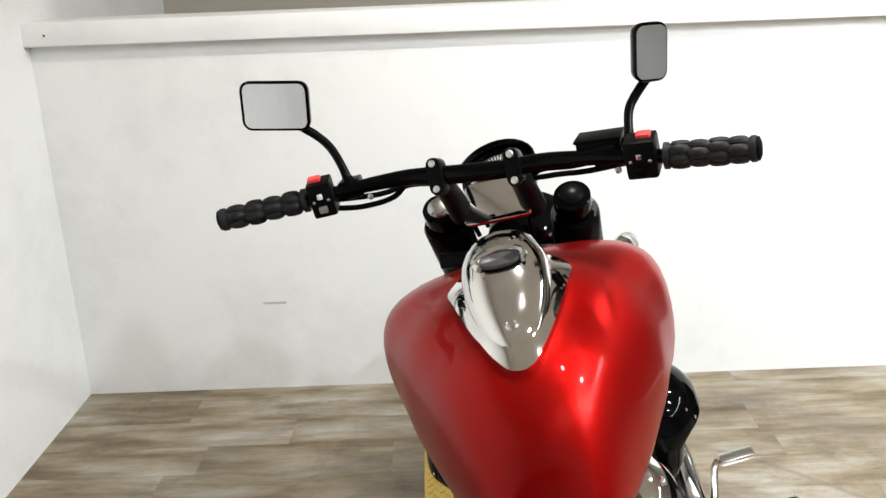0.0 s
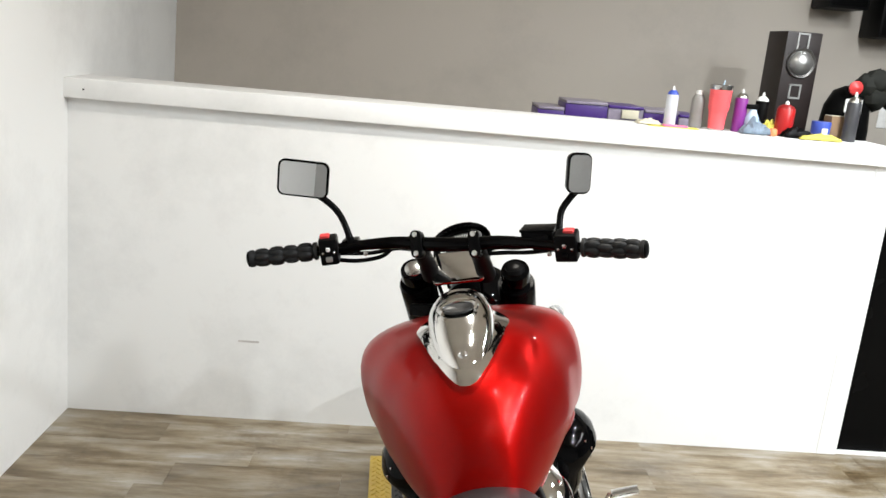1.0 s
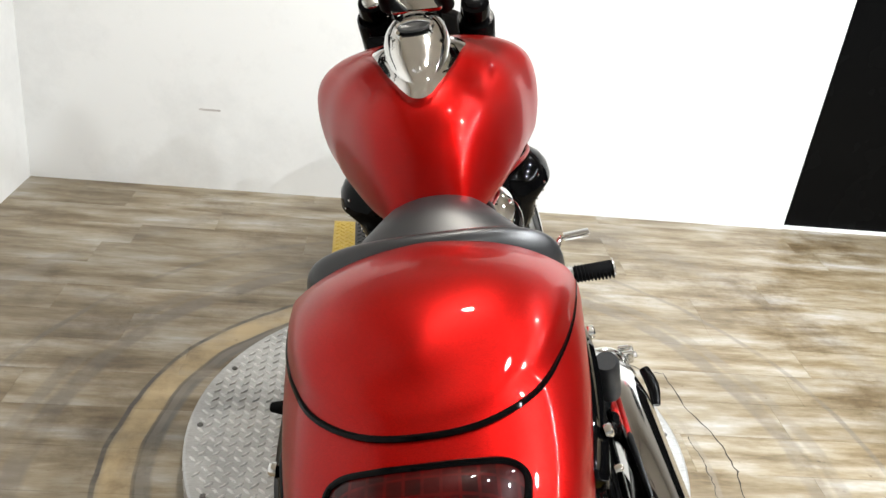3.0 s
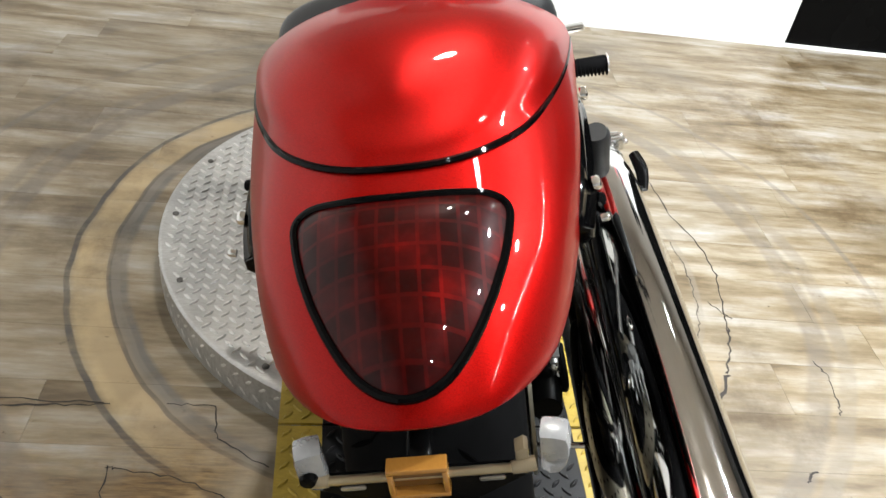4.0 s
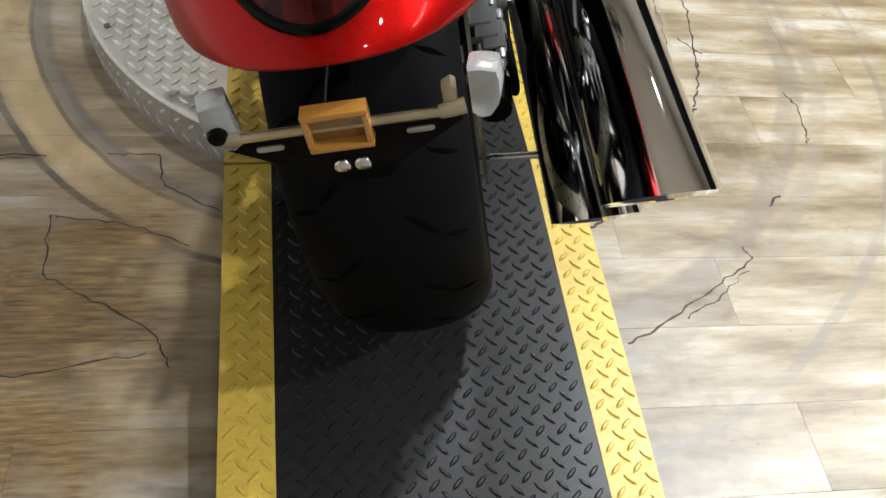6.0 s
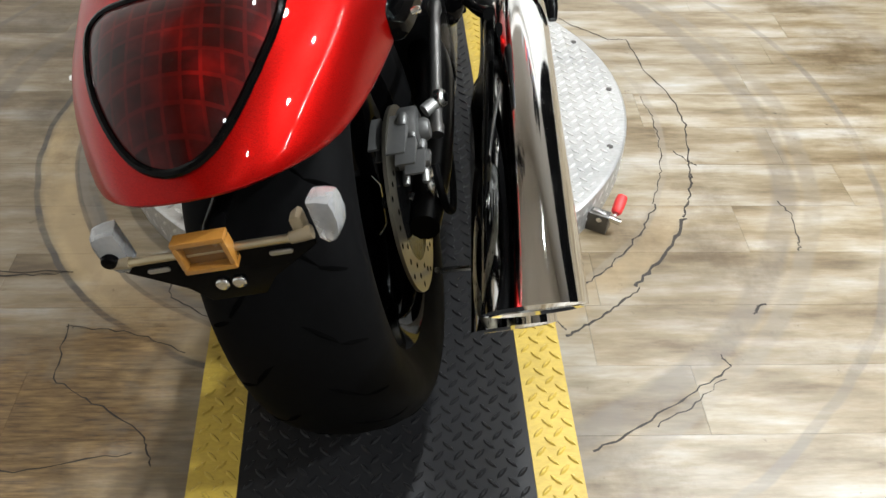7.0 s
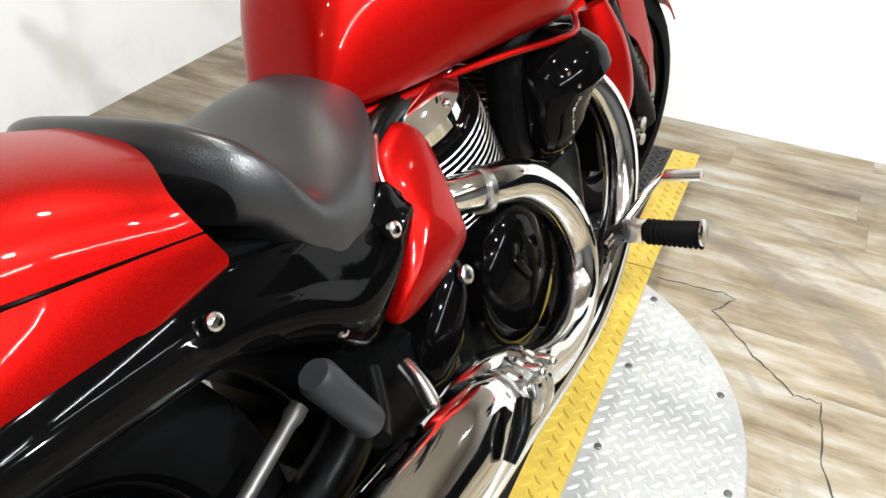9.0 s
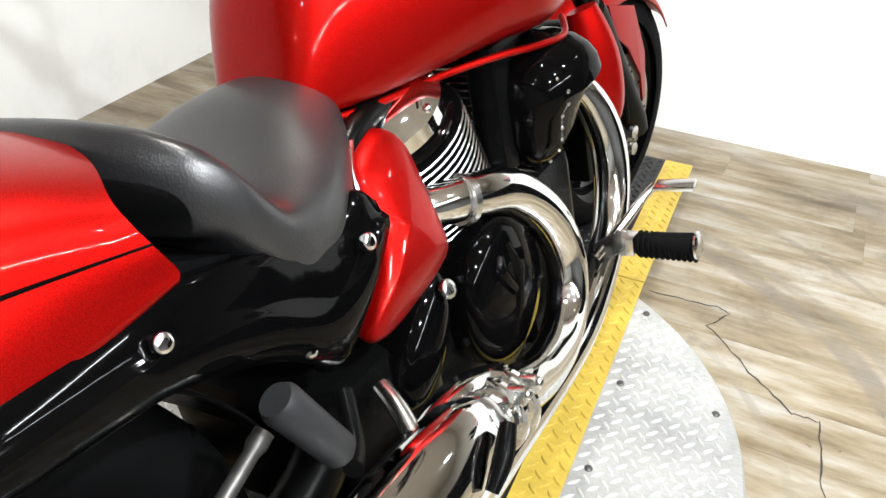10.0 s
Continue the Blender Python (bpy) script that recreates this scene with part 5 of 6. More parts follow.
part("dial_face", moved(turned([(0.0615, 0.0045), (0.0615, 0.0055), (0.002, 0.0055)], 44, "z"), Matrix.Translation((0.015, 1.135, 1.053)) @ pose(0, 0, 0, 28, 0, -12)), gauge_face, dial)
marks = bmesh.new()
for k in range(41):
    a = radians(215 - 250 * k / 40)
    r0 = 0.046 if k % 5 else 0.041
    lo, hi = Vector((r0 * math.cos(a), r0 * math.sin(a), 0.006)), Vector((0.056 * math.cos(a), 0.056 * math.sin(a), 0.006))
    n_ = Vector((-math.sin(a), math.cos(a), 0)) * 0.0009
    marks.faces.new([marks.verts.new(p) for p in (lo - n_, hi - n_, hi + n_, lo + n_)])
part("scale", moved(marks, Matrix.Translation((0.015, 1.135, 1.0535)) @ pose(0, 0, 0, 28, 0, -12)), white_mark, dial, kind="stuff")
hood = []
for k in range(13):
    a = radians(10 + 160 * k / 12)
    hood.append([(q * math.cos(a), q * math.sin(a), h) for q, h in ((0.071, 0.0), (0.076, 0.012), (0.075, 0.028), (0.071, 0.030), (0.070, 0.012))])
part("hood", moved(loft([list(r) for r in zip(*hood)], False), Matrix.Translation((0.015, 1.135, 1.053)) @ pose(0, 0, 0, 28, 0, -12)), black_gloss, dial)

# handlebar as it stands, turned to the right
BAR = [(-0.452, 0.985, 1.148), (-0.37, 0.990, 1.144), (-0.29, 0.998, 1.139), (-0.20, 1.015, 1.133), (-0.13, 1.022, 1.126), (-0.075, 1.010, 1.118), (-0.01, 0.992, 1.110), (0.05, 0.982, 1.104), (0.11, 0.970, 1.102), (0.18, 0.935, 1.096), (0.26, 0.898, 1.084), (0.33, 0.868, 1.077), (0.402, 0.840, 1.070)]
bar = part("handlebar", tube(BAR, [0.011, 0.011, 0.011, 0.012, 0.014, 0.0155, 0.016, 0.0155, 0.014, 0.012, 0.011, 0.011, 0.011], 16, 4), black_gloss, bike, "wide black handlebar turned to one side")


def at_bar(f):
    line = spline(BAR, 10)
    i = min(int(f * (len(line) - 1)), len(line) - 2)
    return Vector(line[i]), (Vector(line[i + 1]) - Vector(line[i])).normalized()


for x0, x1 in ((-0.452, -0.300), (0.402, 0.285)):
    a = min((Vector(p) for p in spline(BAR, 10)), key=lambda p: abs(p.x - x0))
    b = min((Vector(p) for p in spline(BAR, 10)), key=lambda p: abs(p.x - x1))
    grip = part("grip", rod(a, b, [(0.012, 0), (0.019, 0.01), (0.019, 0.06), (0.0155, 0.09), (0.0155, 0.93), (0.020, 0.95), (0.020, 1)], 24), grip_rubber, bar, "black rubber grip with bulged pads")
    d, long = (b - a).normalized(), (b - a).length
    side = d.orthogonal().normalized()
    up = d.cross(side)
    for i in range(4):
        for j in range(6):
            t = 2 * math.pi * (j + 0.5 * (i % 2)) / 6
            o = side * math.cos(t) + up * math.sin(t)
            c = a + d * (long * (0.19 + 0.21 * i)) + o * 0.0155
            fwd, sid = d * 0.0165, d.cross(o) * 0.0085
            ring0 = [c + fwd * math.cos(q) + sid * math.sin(q) for q in [2 * math.pi * k / 10 for k in range(10)]]
            ring1 = [c + (fwd * math.cos(q) + sid * math.sin(q)) * 0.72 + o * 0.0042 for q in [2 * math.pi * k / 10 for k in range(10)]]
            ring2 = [c + (fwd * math.cos(q) + sid * math.sin(q)) * 0.25 + o * 0.0055 for q in [2 * math.pi * k / 10 for k in range(10)]]
            part("pad", loft([ring0, ring1, ring2]), grip_rubber, grip)
    part("bar_end", rod(a - d * 0.006, a + d * 0.004, [(0.010, 0), (0.017, 0.3), (0.018, 1)], 20), black_plastic, grip)
for s, c, w in ((-1, (-0.272, 1.000, 1.138), 0.042), (1, (0.252, 0.902, 1.088), 0.048)):
    turn = pose(*c, 8, 4 if s > 0 else 3, -20 if s > 0 else 4)
    box_ob = part("switch_box", moved(box(-w / 2, w / 2, -0.023, 0.022, -0.030, 0.030, 0.006), turn), black_plastic, bar, "black switch housing")
    part("switch", moved(box(-0.011, 0.011, -0.010, 0.010, 0.028, 0.036, 0.003), turn @ pose(0.006 * s, 0, 0)), red_switch, box_ob, "red switch")
    part("switch", moved(box(-0.005, 0.004, -0.028, -0.022, 0.004, 0.013, 0.002), turn), white_mark if s < 0 else steel, box_ob)
    part("button", moved(box(-0.008, 0.007, -0.030, -0.022, -0.020, -0.008, 0.003), turn), alloy if s < 0 else black_satin, box_ob)
    for k in (-1, 1):
        part("screw", moved(bolt((k * w * 0.3, -0.023, 0.0), (0, -1, 0), 0.003, 0.002, 8), turn), steel, box_ob)
# clamps and risers
for x, c in ((-0.072, (-0.072, 1.003, 1.117)), (0.058, (0.058, 0.976, 1.104))):
    turn = pose(*c, -18, 0, -12)
    clamp_ob = part("bar_clamp", moved(prism(rounded(0.026, 0.062, 0.012, 4), 0.036, 0.004, "xz", 0.0), turn), black_satin, bar, "black handlebar clamp")
    for z in (-0.021, 0.021):
        part("bolt", moved(bolt((0, -0.018, z), (0, -1, 0), 0.0065, 0.003, 12), turn), steel, clamp_ob)
    part("riser", tube([Vector(c) + Vector((0, 0.012, -0.012)), Vector(c) + Vector((0.006, 0.045, -0.045)), Vector(c) + Vector((0.012, 0.085, -0.095))], [0.019, 0.020, 0.023], 14, 4), black_plastic, clamp_ob)
# levers, cables, reservoir
lever_l = part("clutch_lever", tube([(-0.235, 1.05, 1.125), (-0.29, 1.065, 1.118), (-0.37, 1.06, 1.118), (-0.43, 1.045, 1.122)], [0.009, 0.007, 0.006, 0.009], 10, 5, flat=0.6), black_satin, bar, "black clutch lever")
part("perch", box(-0.245, -0.205, 1.005, 1.045, 1.118, 1.150, 0.006), black_satin, lever_l)
lever_r = part("brake_lever", tube([(0.215, 0.975, 1.078), (0.27, 0.955, 1.066), (0.35, 0.925, 1.060), (0.41, 0.895, 1.062)], [0.009, 0.007, 0.006, 0.009], 10, 5, flat=0.6), black_satin, bar, "black brake lever")
part("perch", moved(box(-0.02, 0.02, -0.02, 0.02, -0.018, 0.018, 0.005), pose(0.205, 0.942, 1.092, 0, 0, -22)), black_satin, lever_r)
tank_ob = part("brake_reservoir", moved(box(-0.036, 0.036, -0.022, 0.022, -0.010, 0.010, 0.004), pose(0.200, 0.960, 1.108, 4, 3, -20)), black_plastic, bar, "square black brake fluid reservoir")
part("lid", moved(box(-0.038, 0.038, -0.024, 0.024, 0, 0.005, 0.002), pose(0.200, 0.960, 1.118, 4, 3, -20)), black_satin, tank_ob)
part("arm", tube([(0.195, 0.955, 1.115), (0.20, 0.948, 1.10), (0.205, 0.945, 1.09)], 0.009, 8, 3), black_satin, tank_ob)
for x in (-0.225, 0.228):
    c, d = at_bar(0.265 if x < 0 else 0.785)
    part("bolt", bolt(c + Vector((0, -0.018, -0.016)), (0, -1, 0), 0.0055, 0.003, 10), steel, bar)
for pts in ([(-0.27, 1.02, 1.11), (-0.22, 1.035, 1.095), (-0.16, 1.03, 1.098), (-0.12, 1.04, 1.12), (-0.08, 1.07, 1.118), (-0.04, 1.14, 1.06), (-0.03, 1.18, 0.96)], [(-0.26, 1.03, 1.12), (-0.19, 1.05, 1.105), (-0.12, 1.07, 1.10), (-0.07, 1.12, 1.06), (-0.05, 1.17, 0.95)], [(0.24, 0.93, 1.075), (0.17, 0.965, 1.07), (0.11, 1.0, 1.07), (0.07, 1.07, 1.05), (0.05, 1.15, 0.98)], [(0.22, 0.95, 1.085), (0.15, 0.99, 1.078), (0.09, 1.03, 1.075), (0.06, 1.10, 1.02), (0.05, 1.17, 0.92)]):
    part("cable", tube(pts, 0.0048, 8, 6), rubber, bar)

bar.scale = (0.972, 1, 1)
bar.location = (-0.005, -0.008, 0)

# mirrors
for s, corners, stalk in (
    (-1, ((-0.347, 1.005, 1.356), (-0.233, 1.005, 1.323), (-0.255, 1.005, 1.248), (-0.364, 1.005, 1.276)), [(-0.224, 1.012, 1.135), (-0.226, 1.015, 1.168), (-0.240, 1.035, 1.205), (-0.258, 1.040, 1.232), (-0.285, 1.035, 1.262)]),
    (1, ((0.284, 0.948, 1.271), (0.336, 0.962, 1.260), (0.323, 0.962, 1.174), (0.274, 0.948, 1.185)), [(0.238, 0.920, 1.095), (0.245, 0.940, 1.125), (0.255, 0.958, 1.150), (0.275, 0.968, 1.170), (0.302, 0.972, 1.192)])):
    tl, tr, br, bl = (Vector(p) for p in corners)
    c = (tl + tr + br + bl) / 4
    right, up = ((tr + br) / 2 - (tl + bl) / 2), ((tl + tr) / 2 - (bl + br) / 2)
    w, h = right.length, up.length
    X = right.normalized()
    N = X.cross(up).normalized()
    Y = N.cross(X)
    fit = Matrix(((X.x, Y.x, N.x, c.x), (X.y, Y.y, N.y, c.y), (X.z, Y.z, N.z, c.z), (0, 0, 0, 1)))
    outline = rounded(w, h, 0.016, 5)
    rings = [[(x * f, y * f, z) for x, y in outline] for f, z in ((0.93, -0.001), (0.96, 0.002), (1.0, 0.0), (1.0, -0.008), (0.96, -0.018), (0.8, -0.026), (0.3, -0.03))]
    shell_ob = part("mirror_shell", moved(loft(rings), fit), black_gloss, bar, "black rectangular mirror on a bent stalk")
    part("mirror_glass", moved(prism(rounded(w * 0.91, h * 0.90, 0.012, 5), 0.002, 0.0, "xy", 0.0012), fit), mirror_glass, shell_ob, "mirror glass")
    part("stalk", tube(stalk, [0.010, 0.0075, 0.0075, 0.0075, 0.008], 12, 5), black_satin, shell_ob)
    part("nut", rod(stalk[0], Vector(stalk[0]) + Vector((0, 0, 0.022)), [(0.011, 0), (0.012, 0.5), (0.009, 1)], 6), black_satin, shell_ob)

# ---- things on the half wall ----
SHELF = Matrix.Scale(0.97, 4)


def shelf(x, y, z=None, turn=0):
    """The place of a thing on the cap, or at height z, with its size."""
    x, y = 0.969 * x - 0.041, y - 0.055
    return pose(x, y, cap_top(x) if z is None else z, 0, 0, turn) @ SHELF


def can(name, label, category, x, y, r, h, body_mat, cap_mat, group=""):
    """A spray can: body, domed shoulder, cap or nozzle."""
    c = thing(name, label, category, shelf(x, y), group)
    part("body", turned([(r * 0.96, 0.0), (r, 0.004), (r, h * 0.76), (r * 0.93, h * 0.79)], 28, "z"), body_mat, c)
    part("shoulder", turned([(r * 0.93, h * 0.79), (r * 0.8, h * 0.85), (r * 0.5, h * 0.89), (r * 0.45, h * 0.90)], 28, "z"), cap_mat, c)
    part("nozzle", turned([(r * 0.22, h * 0.90), (r * 0.22, h * 0.96), (r * 0.12, h)], 12, "z"), white_mark, c)
    return c


grey_plastic = varied("grey_bottle", (0.55, 0.57, 0.62), 0.4)
blue_plastic = varied("blue_plastic", (0.04, 0.08, 0.42), 0.35)
coral = varied("coral_powder_coat", (0.85, 0.12, 0.13), 0.42, bump=0.15, scale=220)
purple = varied("purple_plastic", (0.055, 0.02, 0.17), 0.35)
yellow_cloth = varied("yellow_cloth", (0.62, 0.55, 0.10), 0.85, bump=0.5, scale=90)
cream = varied("cream_card", (0.62, 0.58, 0.45), 0.7)
orange_plastic = varied("orange_plastic", (0.85, 0.25, 0.10), 0.45)
pink_card = varied("pink_card", (0.85, 0.18, 0.35), 0.55)
label_violet = varied("violet_label", (0.22, 0.03, 0.25), 0.4)
dark_wood = varied("dark_red_wood", (0.009, 0.003, 0.0022), 0.45, bump=0.2, scale=30, amount=0.3)
clear_blue = varied("pale_blue_plastic", (0.45, 0.60, 0.75), 0.2, coat=0.5)
can("spray_bottle", "grey spray can with a blue shoulder", "spray can", 1.066, 2.85, 0.024, 0.160, grey_plastic, blue_plastic, "bottles on the half wall")
can("spray_can", "spray can with a violet label", "spray can", 1.36, 2.88, 0.026, 0.172, label_violet, steel, "bottles on the half wall")
can("spray_can", "small red spray can", "spray can", 1.54, 2.86, 0.036, 0.140, varied("red_can", (0.42, 0.015, 0.015), 0.3), varied("dark_red_cap", (0.25, 0.01, 0.01), 0.4), "bottles on the half wall")
can("spray_can", "black and silver spray can", "spray can", 1.81, 2.85, 0.027, 0.200, varied("black_can", (0.05, 0.05, 0.055), 0.3), steel, "bottles on the half wall")
can("spray_can", "dark can with a white cap", "spray can", 1.455, 2.90, 0.026, 0.165, black_plastic, white_mark, "bottles on the half wall")
tumbler = thing("tumbler", "coral red insulated steel tumbler", "tumbler", shelf(1.258, 2.85))
part("body", turned([(0.031, 0.006), (0.032, 0.010), (0.035, 0.06), (0.037, 0.078), (0.041, 0.086), (0.0435, 0.160), (0.044, 0.163)], 36, "z"), coral, tumbler)
part("base", turned([(0.029, 0.0), (0.031, 0.001), (0.031, 0.006)], 36, "z"), steel, tumbler)
part("rim", turned([(0.0442, 0.162), (0.0448, 0.164), (0.0448, 0.180), (0.042, 0.182), (0.035, 0.180)], 36, "z"), steel, tumbler)
part("straw", rod((0.006, 0, 0.178), (0.010, 0, 0.200), [(0.003, 0), (0.003, 1)], 10), clear_blue, tumbler)
jar = thing("bottle", "pale blue clear plastic spray bottle", "bottle", shelf(1.405, 2.86))
part("body", turned([(0.026, 0), (0.028, 0.004), (0.028, 0.06), (0.016, 0.085), (0.012, 0.095)], 24, "z"), clear_blue, jar)
part("trigger", box(-0.03, 0.018, -0.008, 0.008, 0.095, 0.115, 0.004), black_plastic, jar)
tub = thing("tub", "blue plastic tub with a white mark", "tub", shelf(1.70, 2.87))
part("body", turned([(0.033, 0), (0.036, 0.004), (0.038, 0.066), (0.036, 0.07)], 28, "z"), blue_plastic, tub)
part("mark", box(-0.012, 0.012, -0.0392, -0.037, 0.02, 0.045), white_mark, tub)
ball = thing("orange_cap", "small orange cap lying on the wall", "cap", shelf(1.472, 2.80))
part("cap", turned([(0.016, 0), (0.019, 0.004), (0.018, 0.024), (0.012, 0.030), (0.002, 0.031)], 20, "z"), orange_plastic, ball)


def rag(name, label, material, x, y, w, d, h, seed):
    """A crumpled cloth: a folded, uneven sheet."""
    c = thing(name, label, "cloth", shelf(x, y))
    rows_r = []
    for i in range(15):
        row = []
        for j in range(11):
            u, v = i / 14 - 0.5, j / 10 - 0.5
            k = noise.noise(Vector((u * 5 + seed, v * 5, seed)))
            edge = max(0.0, 1 - 2 * max(abs(u), abs(v)))
            row.append((w * (u + 0.08 * noise.noise(Vector((v * 4, seed, u * 3)))), d * (v + 0.1 * k), 0.003 + h * edge**0.5 * (0.45 + 0.6 * abs(k) + 0.25 * noise.noise(Vector((u * 13, v * 13, seed))))))
        rows_r.append(row)
    ob = part("cloth", loft(rows_r, False), material, c)
    t = ob.modifiers.new("thickness", "SOLIDIFY")
    t.thickness, t.offset = 0.0025, 1.0
    return c


rag("cloth", "crumpled yellow microfibre cloth", yellow_cloth, 1.655, 2.79, 0.17, 0.09, 0.035, 3.1)
rag("cloth", "yellow cloth bundle behind the bottles", yellow_cloth, 1.485, 2.89, 0.09, 0.07, 0.085, 7.7)
rag("cloth", "pale blue wipes, crumpled", varied("pale_blue_wipe", (0.17, 0.22, 0.28), 0.7, bump=0.4, scale=120, amount=0.4), 1.40, 2.81, 0.11, 0.06, 0.075, 2.4)
rag("cloth", "dark plastic bag, crumpled", black_plastic, 1.575, 2.80, 0.12, 0.06, 0.06, 9.3)
tall = thing("bottle", "cloudy pale plastic bottle with a flat cap", "bottle", shelf(1.19, 2.90), "bottles on the half wall")
part("body", turned([(0.024, 0), (0.027, 0.004), (0.027, 0.115), (0.016, 0.135)], 24, "z"), varied("cloudy_plastic", (0.26, 0.25, 0.24), 0.35), tall)
part("cap", turned([(0.014, 0.135), (0.014, 0.15), (0.003, 0.152)], 18, "z"), white_mark, tall)
carton = thing("carton", "small brown cardboard carton", "carton", shelf(1.765, 2.90, None, 10))
part("body", box(-0.03, 0.03, -0.025, 0.025, 0, 0.095, 0.002), varied("brown_card", (0.22, 0.14, 0.08), 0.8), carton)
part("flap", box(-0.029, 0.029, -0.024, 0.024, 0.0953, 0.0975, 0.0005), cream, carton)
rag("cloth", "cream paper towel, crumpled", cream, 0.985, 2.86, 0.10, 0.07, 0.028, 5.2)
card = thing("card", "flat pink card on yellow paper", "card", shelf(1.07, 2.81, None, -6))
part("paper", box(-0.10, 0.10, -0.035, 0.035, 0, 0.003, 0.001), yellow_cloth, card)
part("pink_sheet", box(-0.04, 0.055, -0.03, 0.02, 0.0035, 0.009, 0.001), pink_card, card)
crate = thing("crate", "long purple and white packing crates", "crate", shelf(0.94, 3.25, 0))
part("stand", box(-0.30, 0.32, -0.12, 0.12, 0.0, 1.32, 0.006), black_plastic, crate, smooth=False)
lilac = varied("cloudy_lilac_plastic", (0.24, 0.21, 0.27), 0.35, amount=0.35, scale=18)
for x0, x1, top, mat in ((-0.37, -0.252, 1.392, purple), (-0.25, -0.062, 1.425, purple), (-0.06, 0.098, 1.418, lilac), (0.10, 0.255, 1.41, purple), (0.257, 0.36, 1.40, lilac)):
    part("box_body", box(x0, x1, -0.12, 0.10, 1.322, top - 0.012, 0.006), mat, crate)
    part("box_lid", box(x0 + 0.002, x1 - 0.002, -0.126, 0.106, top - 0.012, top, 0.003), purple if mat is lilac else lilac, crate)
part("label_strip", box(0.0, 0.075, -0.1295, -0.1205, 1.365, 1.402, 0.001), cream, crate)
spk = thing("loudspeaker", "tall dark wood loudspeaker with a silver cone", "loudspeaker", shelf(1.80, 3.5, 0, 3))
part("stand", box(-0.085, 0.085, -0.12, 0.06, 0.0, 1.30, 0.006), black_plastic, spk, smooth=False)
part("cabinet", box(-0.085, 0.085, -0.13, 0.06, 1.302, 1.80, 0.006), dark_wood, spk)
part("surround", moved(turned([(0.066, 0.0), (0.070, 0.006), (0.066, 0.012), (0.058, 0.008)], 36, "y"), pose(0.0, -0.130, 1.66, 0, 0, 180)), dark_steel, spk)
part("cone", moved(turned([(0.058, 0.004), (0.05, 0.022), (0.03, 0.036), (0.004, 0.042)], 36, "y"), pose(0.0, -0.130, 1.66, 0, 0, 180)), alloy, spk)
for z, h in ((1.755, 0.075), (1.53, 0.06)):
    for x0, x1, z0, z1 in ((0.0, 0.058, z + h / 2 - 0.004, z + h / 2 + 0.004), (0.0, 0.058, z - h / 2 - 0.004, z - h / 2 + 0.004), (0.0, 0.008, z - h / 2, z + h / 2), (0.05, 0.058, z - h / 2, z + h / 2)):
        part("silver_frame", box(x0 - 0.034, x1 - 0.034, -0.134, -0.128, z0, z1), alloy, spk, smooth=False)
cage = thing("vacuum", "black workshop vacuum with a red knob under a dark cloth", "vacuum", shelf(2.05, 3.35, 0))
part("body", moved(turned([(0.10, 0), (0.11, 0.02), (0.11, 1.38), (0.10, 1.48), (0.07, 1.55), (0.02, 1.575)], 28, "z"), Matrix()), black_plastic, cage)
part("knob", moved(turned([(0.012, 0.02), (0.030, 0.0), (0.032, -0.012), (0.006, -0.03)], 20, "y"), pose(-0.03, -0.10, 1.57)), red_switch, cage)
dark_cloth = varied("dark_green_cloth", (0.006, 0.007, 0.004), 0.85, bump=0.6, scale=60)
folds = bmesh.new()
for k, (x, z, r) in enumerate(((0.05, 1.58, 0.055), (0.10, 1.60, 0.060), (0.15, 1.57, 0.055), (0.19, 1.52, 0.045), (0.09, 1.53, 0.06))):
    lump = []
    for i in range(9):
        a = math.pi * i / 8
        row = []
        for j in range(12):
            b = 2 * math.pi * j / 12
            q = r * (1 + 0.28 * noise.noise(Vector((3 * math.cos(b) + k, 3 * math.sin(b), 2 * a))))
            row.append((x + q * max(0.03, math.sin(a)) * math.cos(b), -0.05 + q * max(0.03, math.sin(a)) * math.sin(b), z + q * math.cos(a)))
        lump.append(row)
    loft(lump, bm=folds)
part("cover_cloth", folds, dark_cloth, cage, "dark green cloth bundled on top")
for k in range(4):
    part("grille_bar", box(-0.07 + 0.018 * k, -0.06 + 0.018 * k, -0.136, -0.130, 1.40, 1.46), white_mark, cage, smooth=False)
part("grille", box(-0.078, 0.0, -0.135, -0.129, 1.46, 1.52), white_mark, cage, smooth=False)
plug = thing("switch_plate", "white light switch plate on the wall", "light switch", pose(2.543, FAR, 1.367))
part("plate", box(-0.04, 0.04, -0.008, -0.0005, -0.06, 0.06, 0.003), white_mark, plug)
part("rocker", box(-0.012, 0.012, -0.013, -0.008, -0.022, 0.022, 0.003), white_mark, plug)
for x, y, z, w in ((2.127, 3.80, 1.986, 0.21), (2.40, 3.80, 1.86, 0.19)):
    hung = thing("wall_box", "black box hung high on the wall", "box", pose(x, FAR, z))
    part("case", box(-w / 2, w / 2, -0.20, -0.001, -0.09, 0.16, 0.01), black_plastic, hung)
    part("front", box(-w / 2 + 0.015, w / 2 - 0.015, -0.206, -0.199, -0.075, 0.145, 0.004), black_satin, hung)

# ---- ceiling lamps ----
lamp_glow = bpy.data.materials.new("lamp_glow")
lamp_glow.use_nodes = True
glow = lamp_glow.node_tree.nodes["Principled BSDF"]
glow.inputs["Emission Color"].default_value, glow.inputs["Emission Strength"].default_value = (1, 0.95, 0.88, 1), 6.0
white_metal = varied("white_metal", (0.7, 0.7, 0.7), 0.4)
spot_first = None
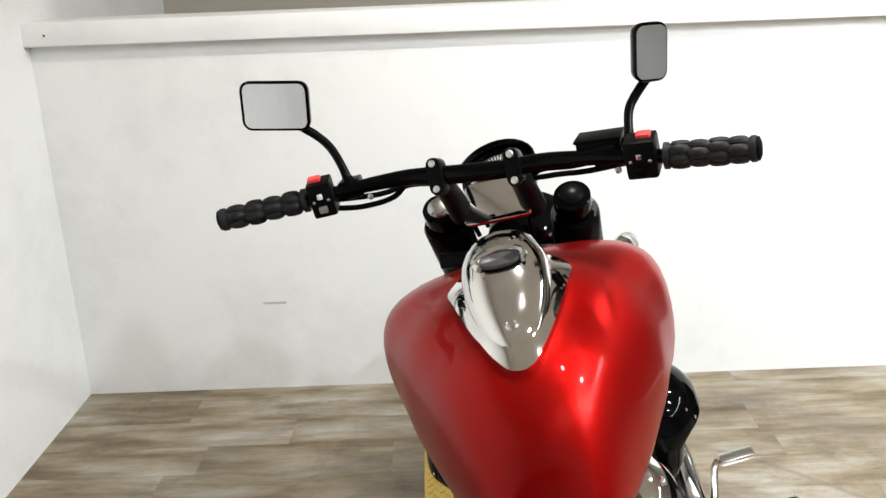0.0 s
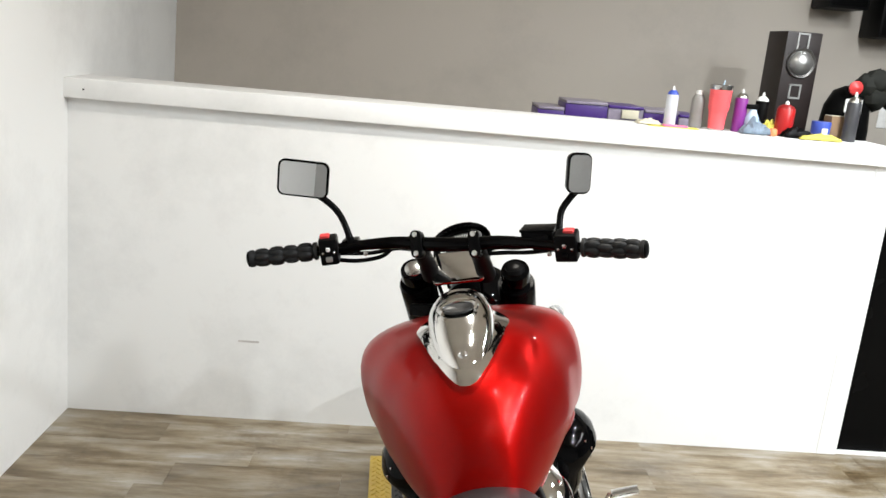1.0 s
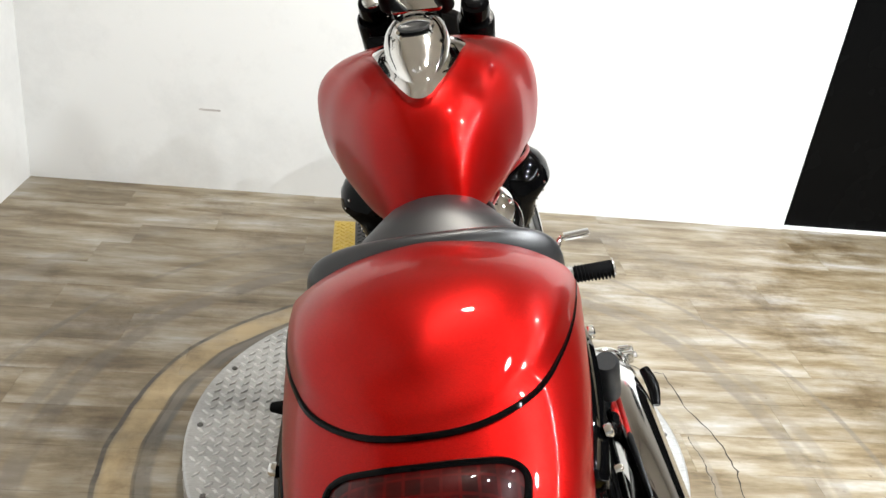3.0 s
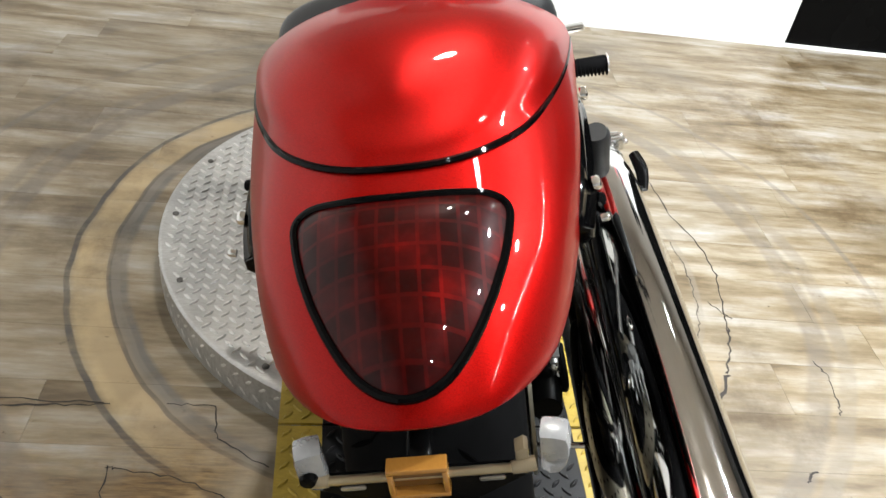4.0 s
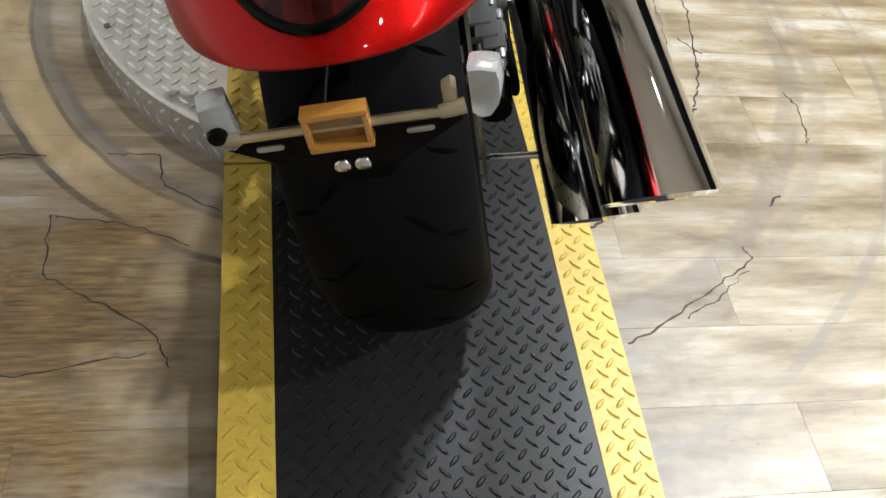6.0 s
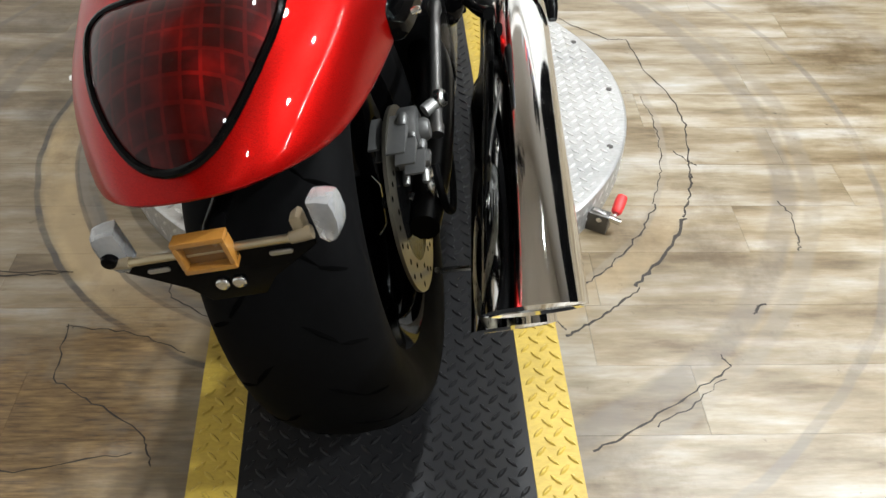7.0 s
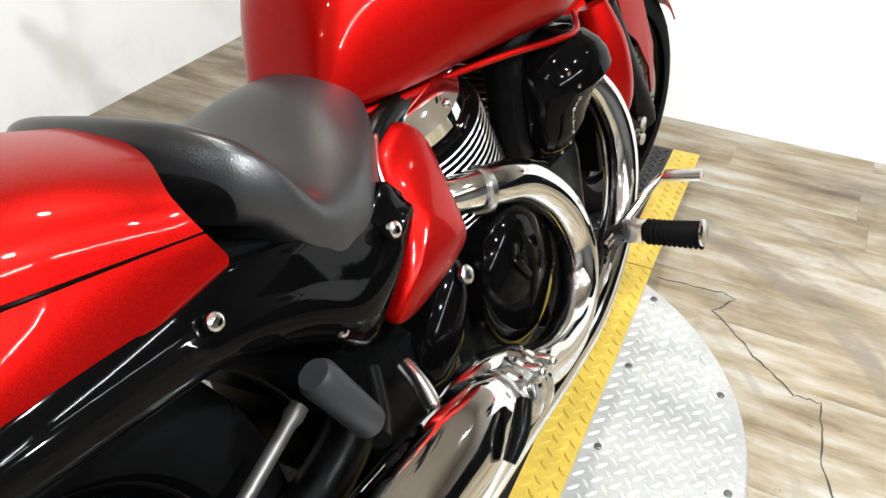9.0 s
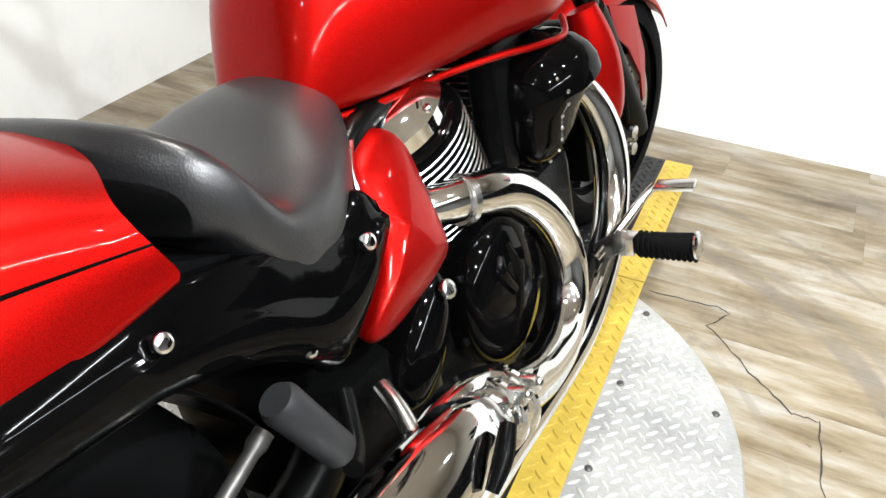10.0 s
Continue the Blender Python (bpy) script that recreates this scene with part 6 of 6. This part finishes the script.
# every spot gets a fitting, the added southern one too
for x, y, _ in SPOTS:
    if spot_first is None:
        spot_first = thing("ceiling_spot", "small round white ceiling lamp, lit, out of view", "ceiling lamp", pose(x, y, CEIL), "ceiling spots")
        part("housing", turned([(0.03, 0.0), (0.05, -0.03), (0.066, -0.10), (0.068, -0.115), (0.060, -0.115), (0.058, -0.095)], 28, "z"), white_metal, spot_first)
        part("bulb", turned([(0.004, -0.1), (0.03, -0.102), (0.05, -0.09), (0.03, -0.07)], 24, "z"), lamp_glow, spot_first, "glowing bulb")
    else:
        copy_thing(spot_first, pose(x, y, CEIL))
tube_first = None
for x, y in TUBES:
    if tube_first is None:
        tube_first = thing("tube_lamp", "long white fluorescent ceiling lamp, lit", "ceiling lamp", pose(x, y, TUBE_Z), "tube lamps")
        part("tray", box(-0.06, 0.06, -0.64, 0.64, -0.045, 0.0, 0.006), white_metal, tube_first)
        for dy in (-0.5, 0.5):
            part("rod", rod((0, dy, -0.005), (0, dy, CEIL - TUBE_Z), [(0.004, 0), (0.004, 1)], 8), white_metal, tube_first)
        for dx in (-0.03, 0.03):
            part("tube", rod((dx, -0.60, -0.062), (dx, 0.60, -0.062), [(0.013, 0), (0.013, 1)], 14), lamp_glow, tube_first, "glowing tube")
    else:
        copy_thing(tube_first, pose(x, y, TUBE_Z))

# ---- floor boards and cracks ----
rng = random.Random(4)
ROW = 0.152
board_meshes = []
for length in (0.62, 0.92, 1.22):
    bm = box(0.0003, length - 0.0003, 0.0003, ROW - 0.0003, -0.006, 0.0)
    me = bpy.data.meshes.new("plank")
    bm.to_mesh(me)
    bm.free()
    me.materials.append(oak)
    board_meshes.append((length, me))
y = SOUTH
while y < FAR:
    x = WEST - rng.uniform(0.0, 1.1)
    while x < EAST:
        length, me = board_meshes[rng.choice((0, 1, 2, 2))]
        if x + length > WEST and x < EAST:
            if x < WEST or x + length > EAST:  # cut to the walls
                bm = box(max(0.0006, WEST - x - 0.05), min(length - 0.0003, EAST + 0.05 - x), 0.0003, ROW - 0.0003, -0.006, 0.0)
                me = bpy.data.meshes.new("plank")
                bm.to_mesh(me)
                bm.free()
                me.materials.append(oak)
            ob = new("plank", me)
            ob.parent = floor
            ob.location = (x, y, 0)
        x += length
    y += ROW
crack_dark = varied("crack_dark", (0.035, 0.03, 0.026), 0.9, bump=0.0)


def crack(points, width, seed):
    """A ragged dark split in the vinyl, as a thin strip on the floor."""
    r = random.Random(seed)
    line = []
    for a, b in zip(points, points[1:]):
        for k in range(7):
            t = k / 7
            line.append((a[0] + (b[0] - a[0]) * t + r.uniform(-0.004, 0.004), a[1] + (b[1] - a[1]) * t + r.uniform(-0.004, 0.004)))
    line.append(points[-1])
    rows_k = []
    for i, (px, py) in enumerate(line):
        qx, qy = line[min(i + 1, len(line) - 1)]
        ox, oy = line[max(i - 1, 0)]
        d = Vector((qx - ox, qy - oy, 0)).normalized()
        w = width * r.uniform(0.35, 1.0)
        rows_k.append([(px - d.y * w, py + d.x * w, 0.0008), (px + d.y * w, py - d.x * w, 0.0008)])
    return part("crack", loft(rows_k, False), crack_dark, floor, smooth=False)


crack([(0.573, 1.811), (0.732, 1.827), (0.766, 1.816), (0.725, 1.747), (0.84, 1.631), (0.936, 1.548), (0.989, 1.548), (1.004, 1.394), (1.054, 1.258), (1.064, 1.125), (1.037, 0.977), (1.022, 0.900)], 0.0024, 1)
crack([(1.007, 1.01), (1.032, 0.975), (1.050, 0.955)], 0.002, 8)
crack([(0.949, 0.374), (0.963, 0.347), (0.866, 0.284), (0.746, 0.207), (0.669, 0.169)], 0.0024, 6)
crack([(-0.90, 0.602), (-0.516, 0.604), (-0.359, 0.604)], 0.0018, 2)
crack([(-0.239, 0.608), (-0.149, 0.61), (-0.133, 0.527), (-0.028, 0.469)], 0.0016, 3)
crack([(-0.315, 0.459), (-0.299, 0.453), (-0.19, 0.442), (-0.075, 0.389)], 0.0016, 4)
crack([(-0.315, 0.459), (-0.303, 0.332), (-0.215, 0.278), (-0.106, 0.207), (-0.084, 0.149)], 0.0018, 5)
crack([(-0.547, 0.256), (-0.438, 0.293), (-0.447, 0.369), (-0.544, 0.457), (-0.598, 0.584), (-0.463, 0.591), (-0.347, 0.602)], 0.0026, 7)
crack([(-0.448, 0.133), (-0.289, 0.146), (-0.122, 0.176)], 0.0018, 10)
crack([(1.209, 0.825), (1.225, 0.779), (1.213, 0.69), (1.203, 0.66)], 0.0024, 9)
crack([(1.079, 0.506), (1.061, 0.498), (1.048, 0.477)], 0.003, 11)


def arc(radius, first, last, count):
    """Points on a circle round the turntable's axis, between two angles in degrees."""
    return [(DISC_X + radius * math.cos(a), DISC_Y + radius * math.sin(a)) for a in np.radians(np.linspace(first, last, count))]


crack(arc(0.790, -15, -27, 3), 0.0032, 21)
crack(arc(0.795, -27, -46, 4), 0.0050, 22)
crack(arc(0.803, -46, -61, 4), 0.0034, 23)
crack(arc(0.716, 10, -26, 6), 0.0014, 24)
crack(arc(0.724, -26, -61, 6), 0.0026, 25)
crack(arc(1.052, -50, -60, 3), 0.0016, 26)
crack([(0.633, 0.490), (0.640, 0.462), (0.660, 0.440)], 0.0022, 27)
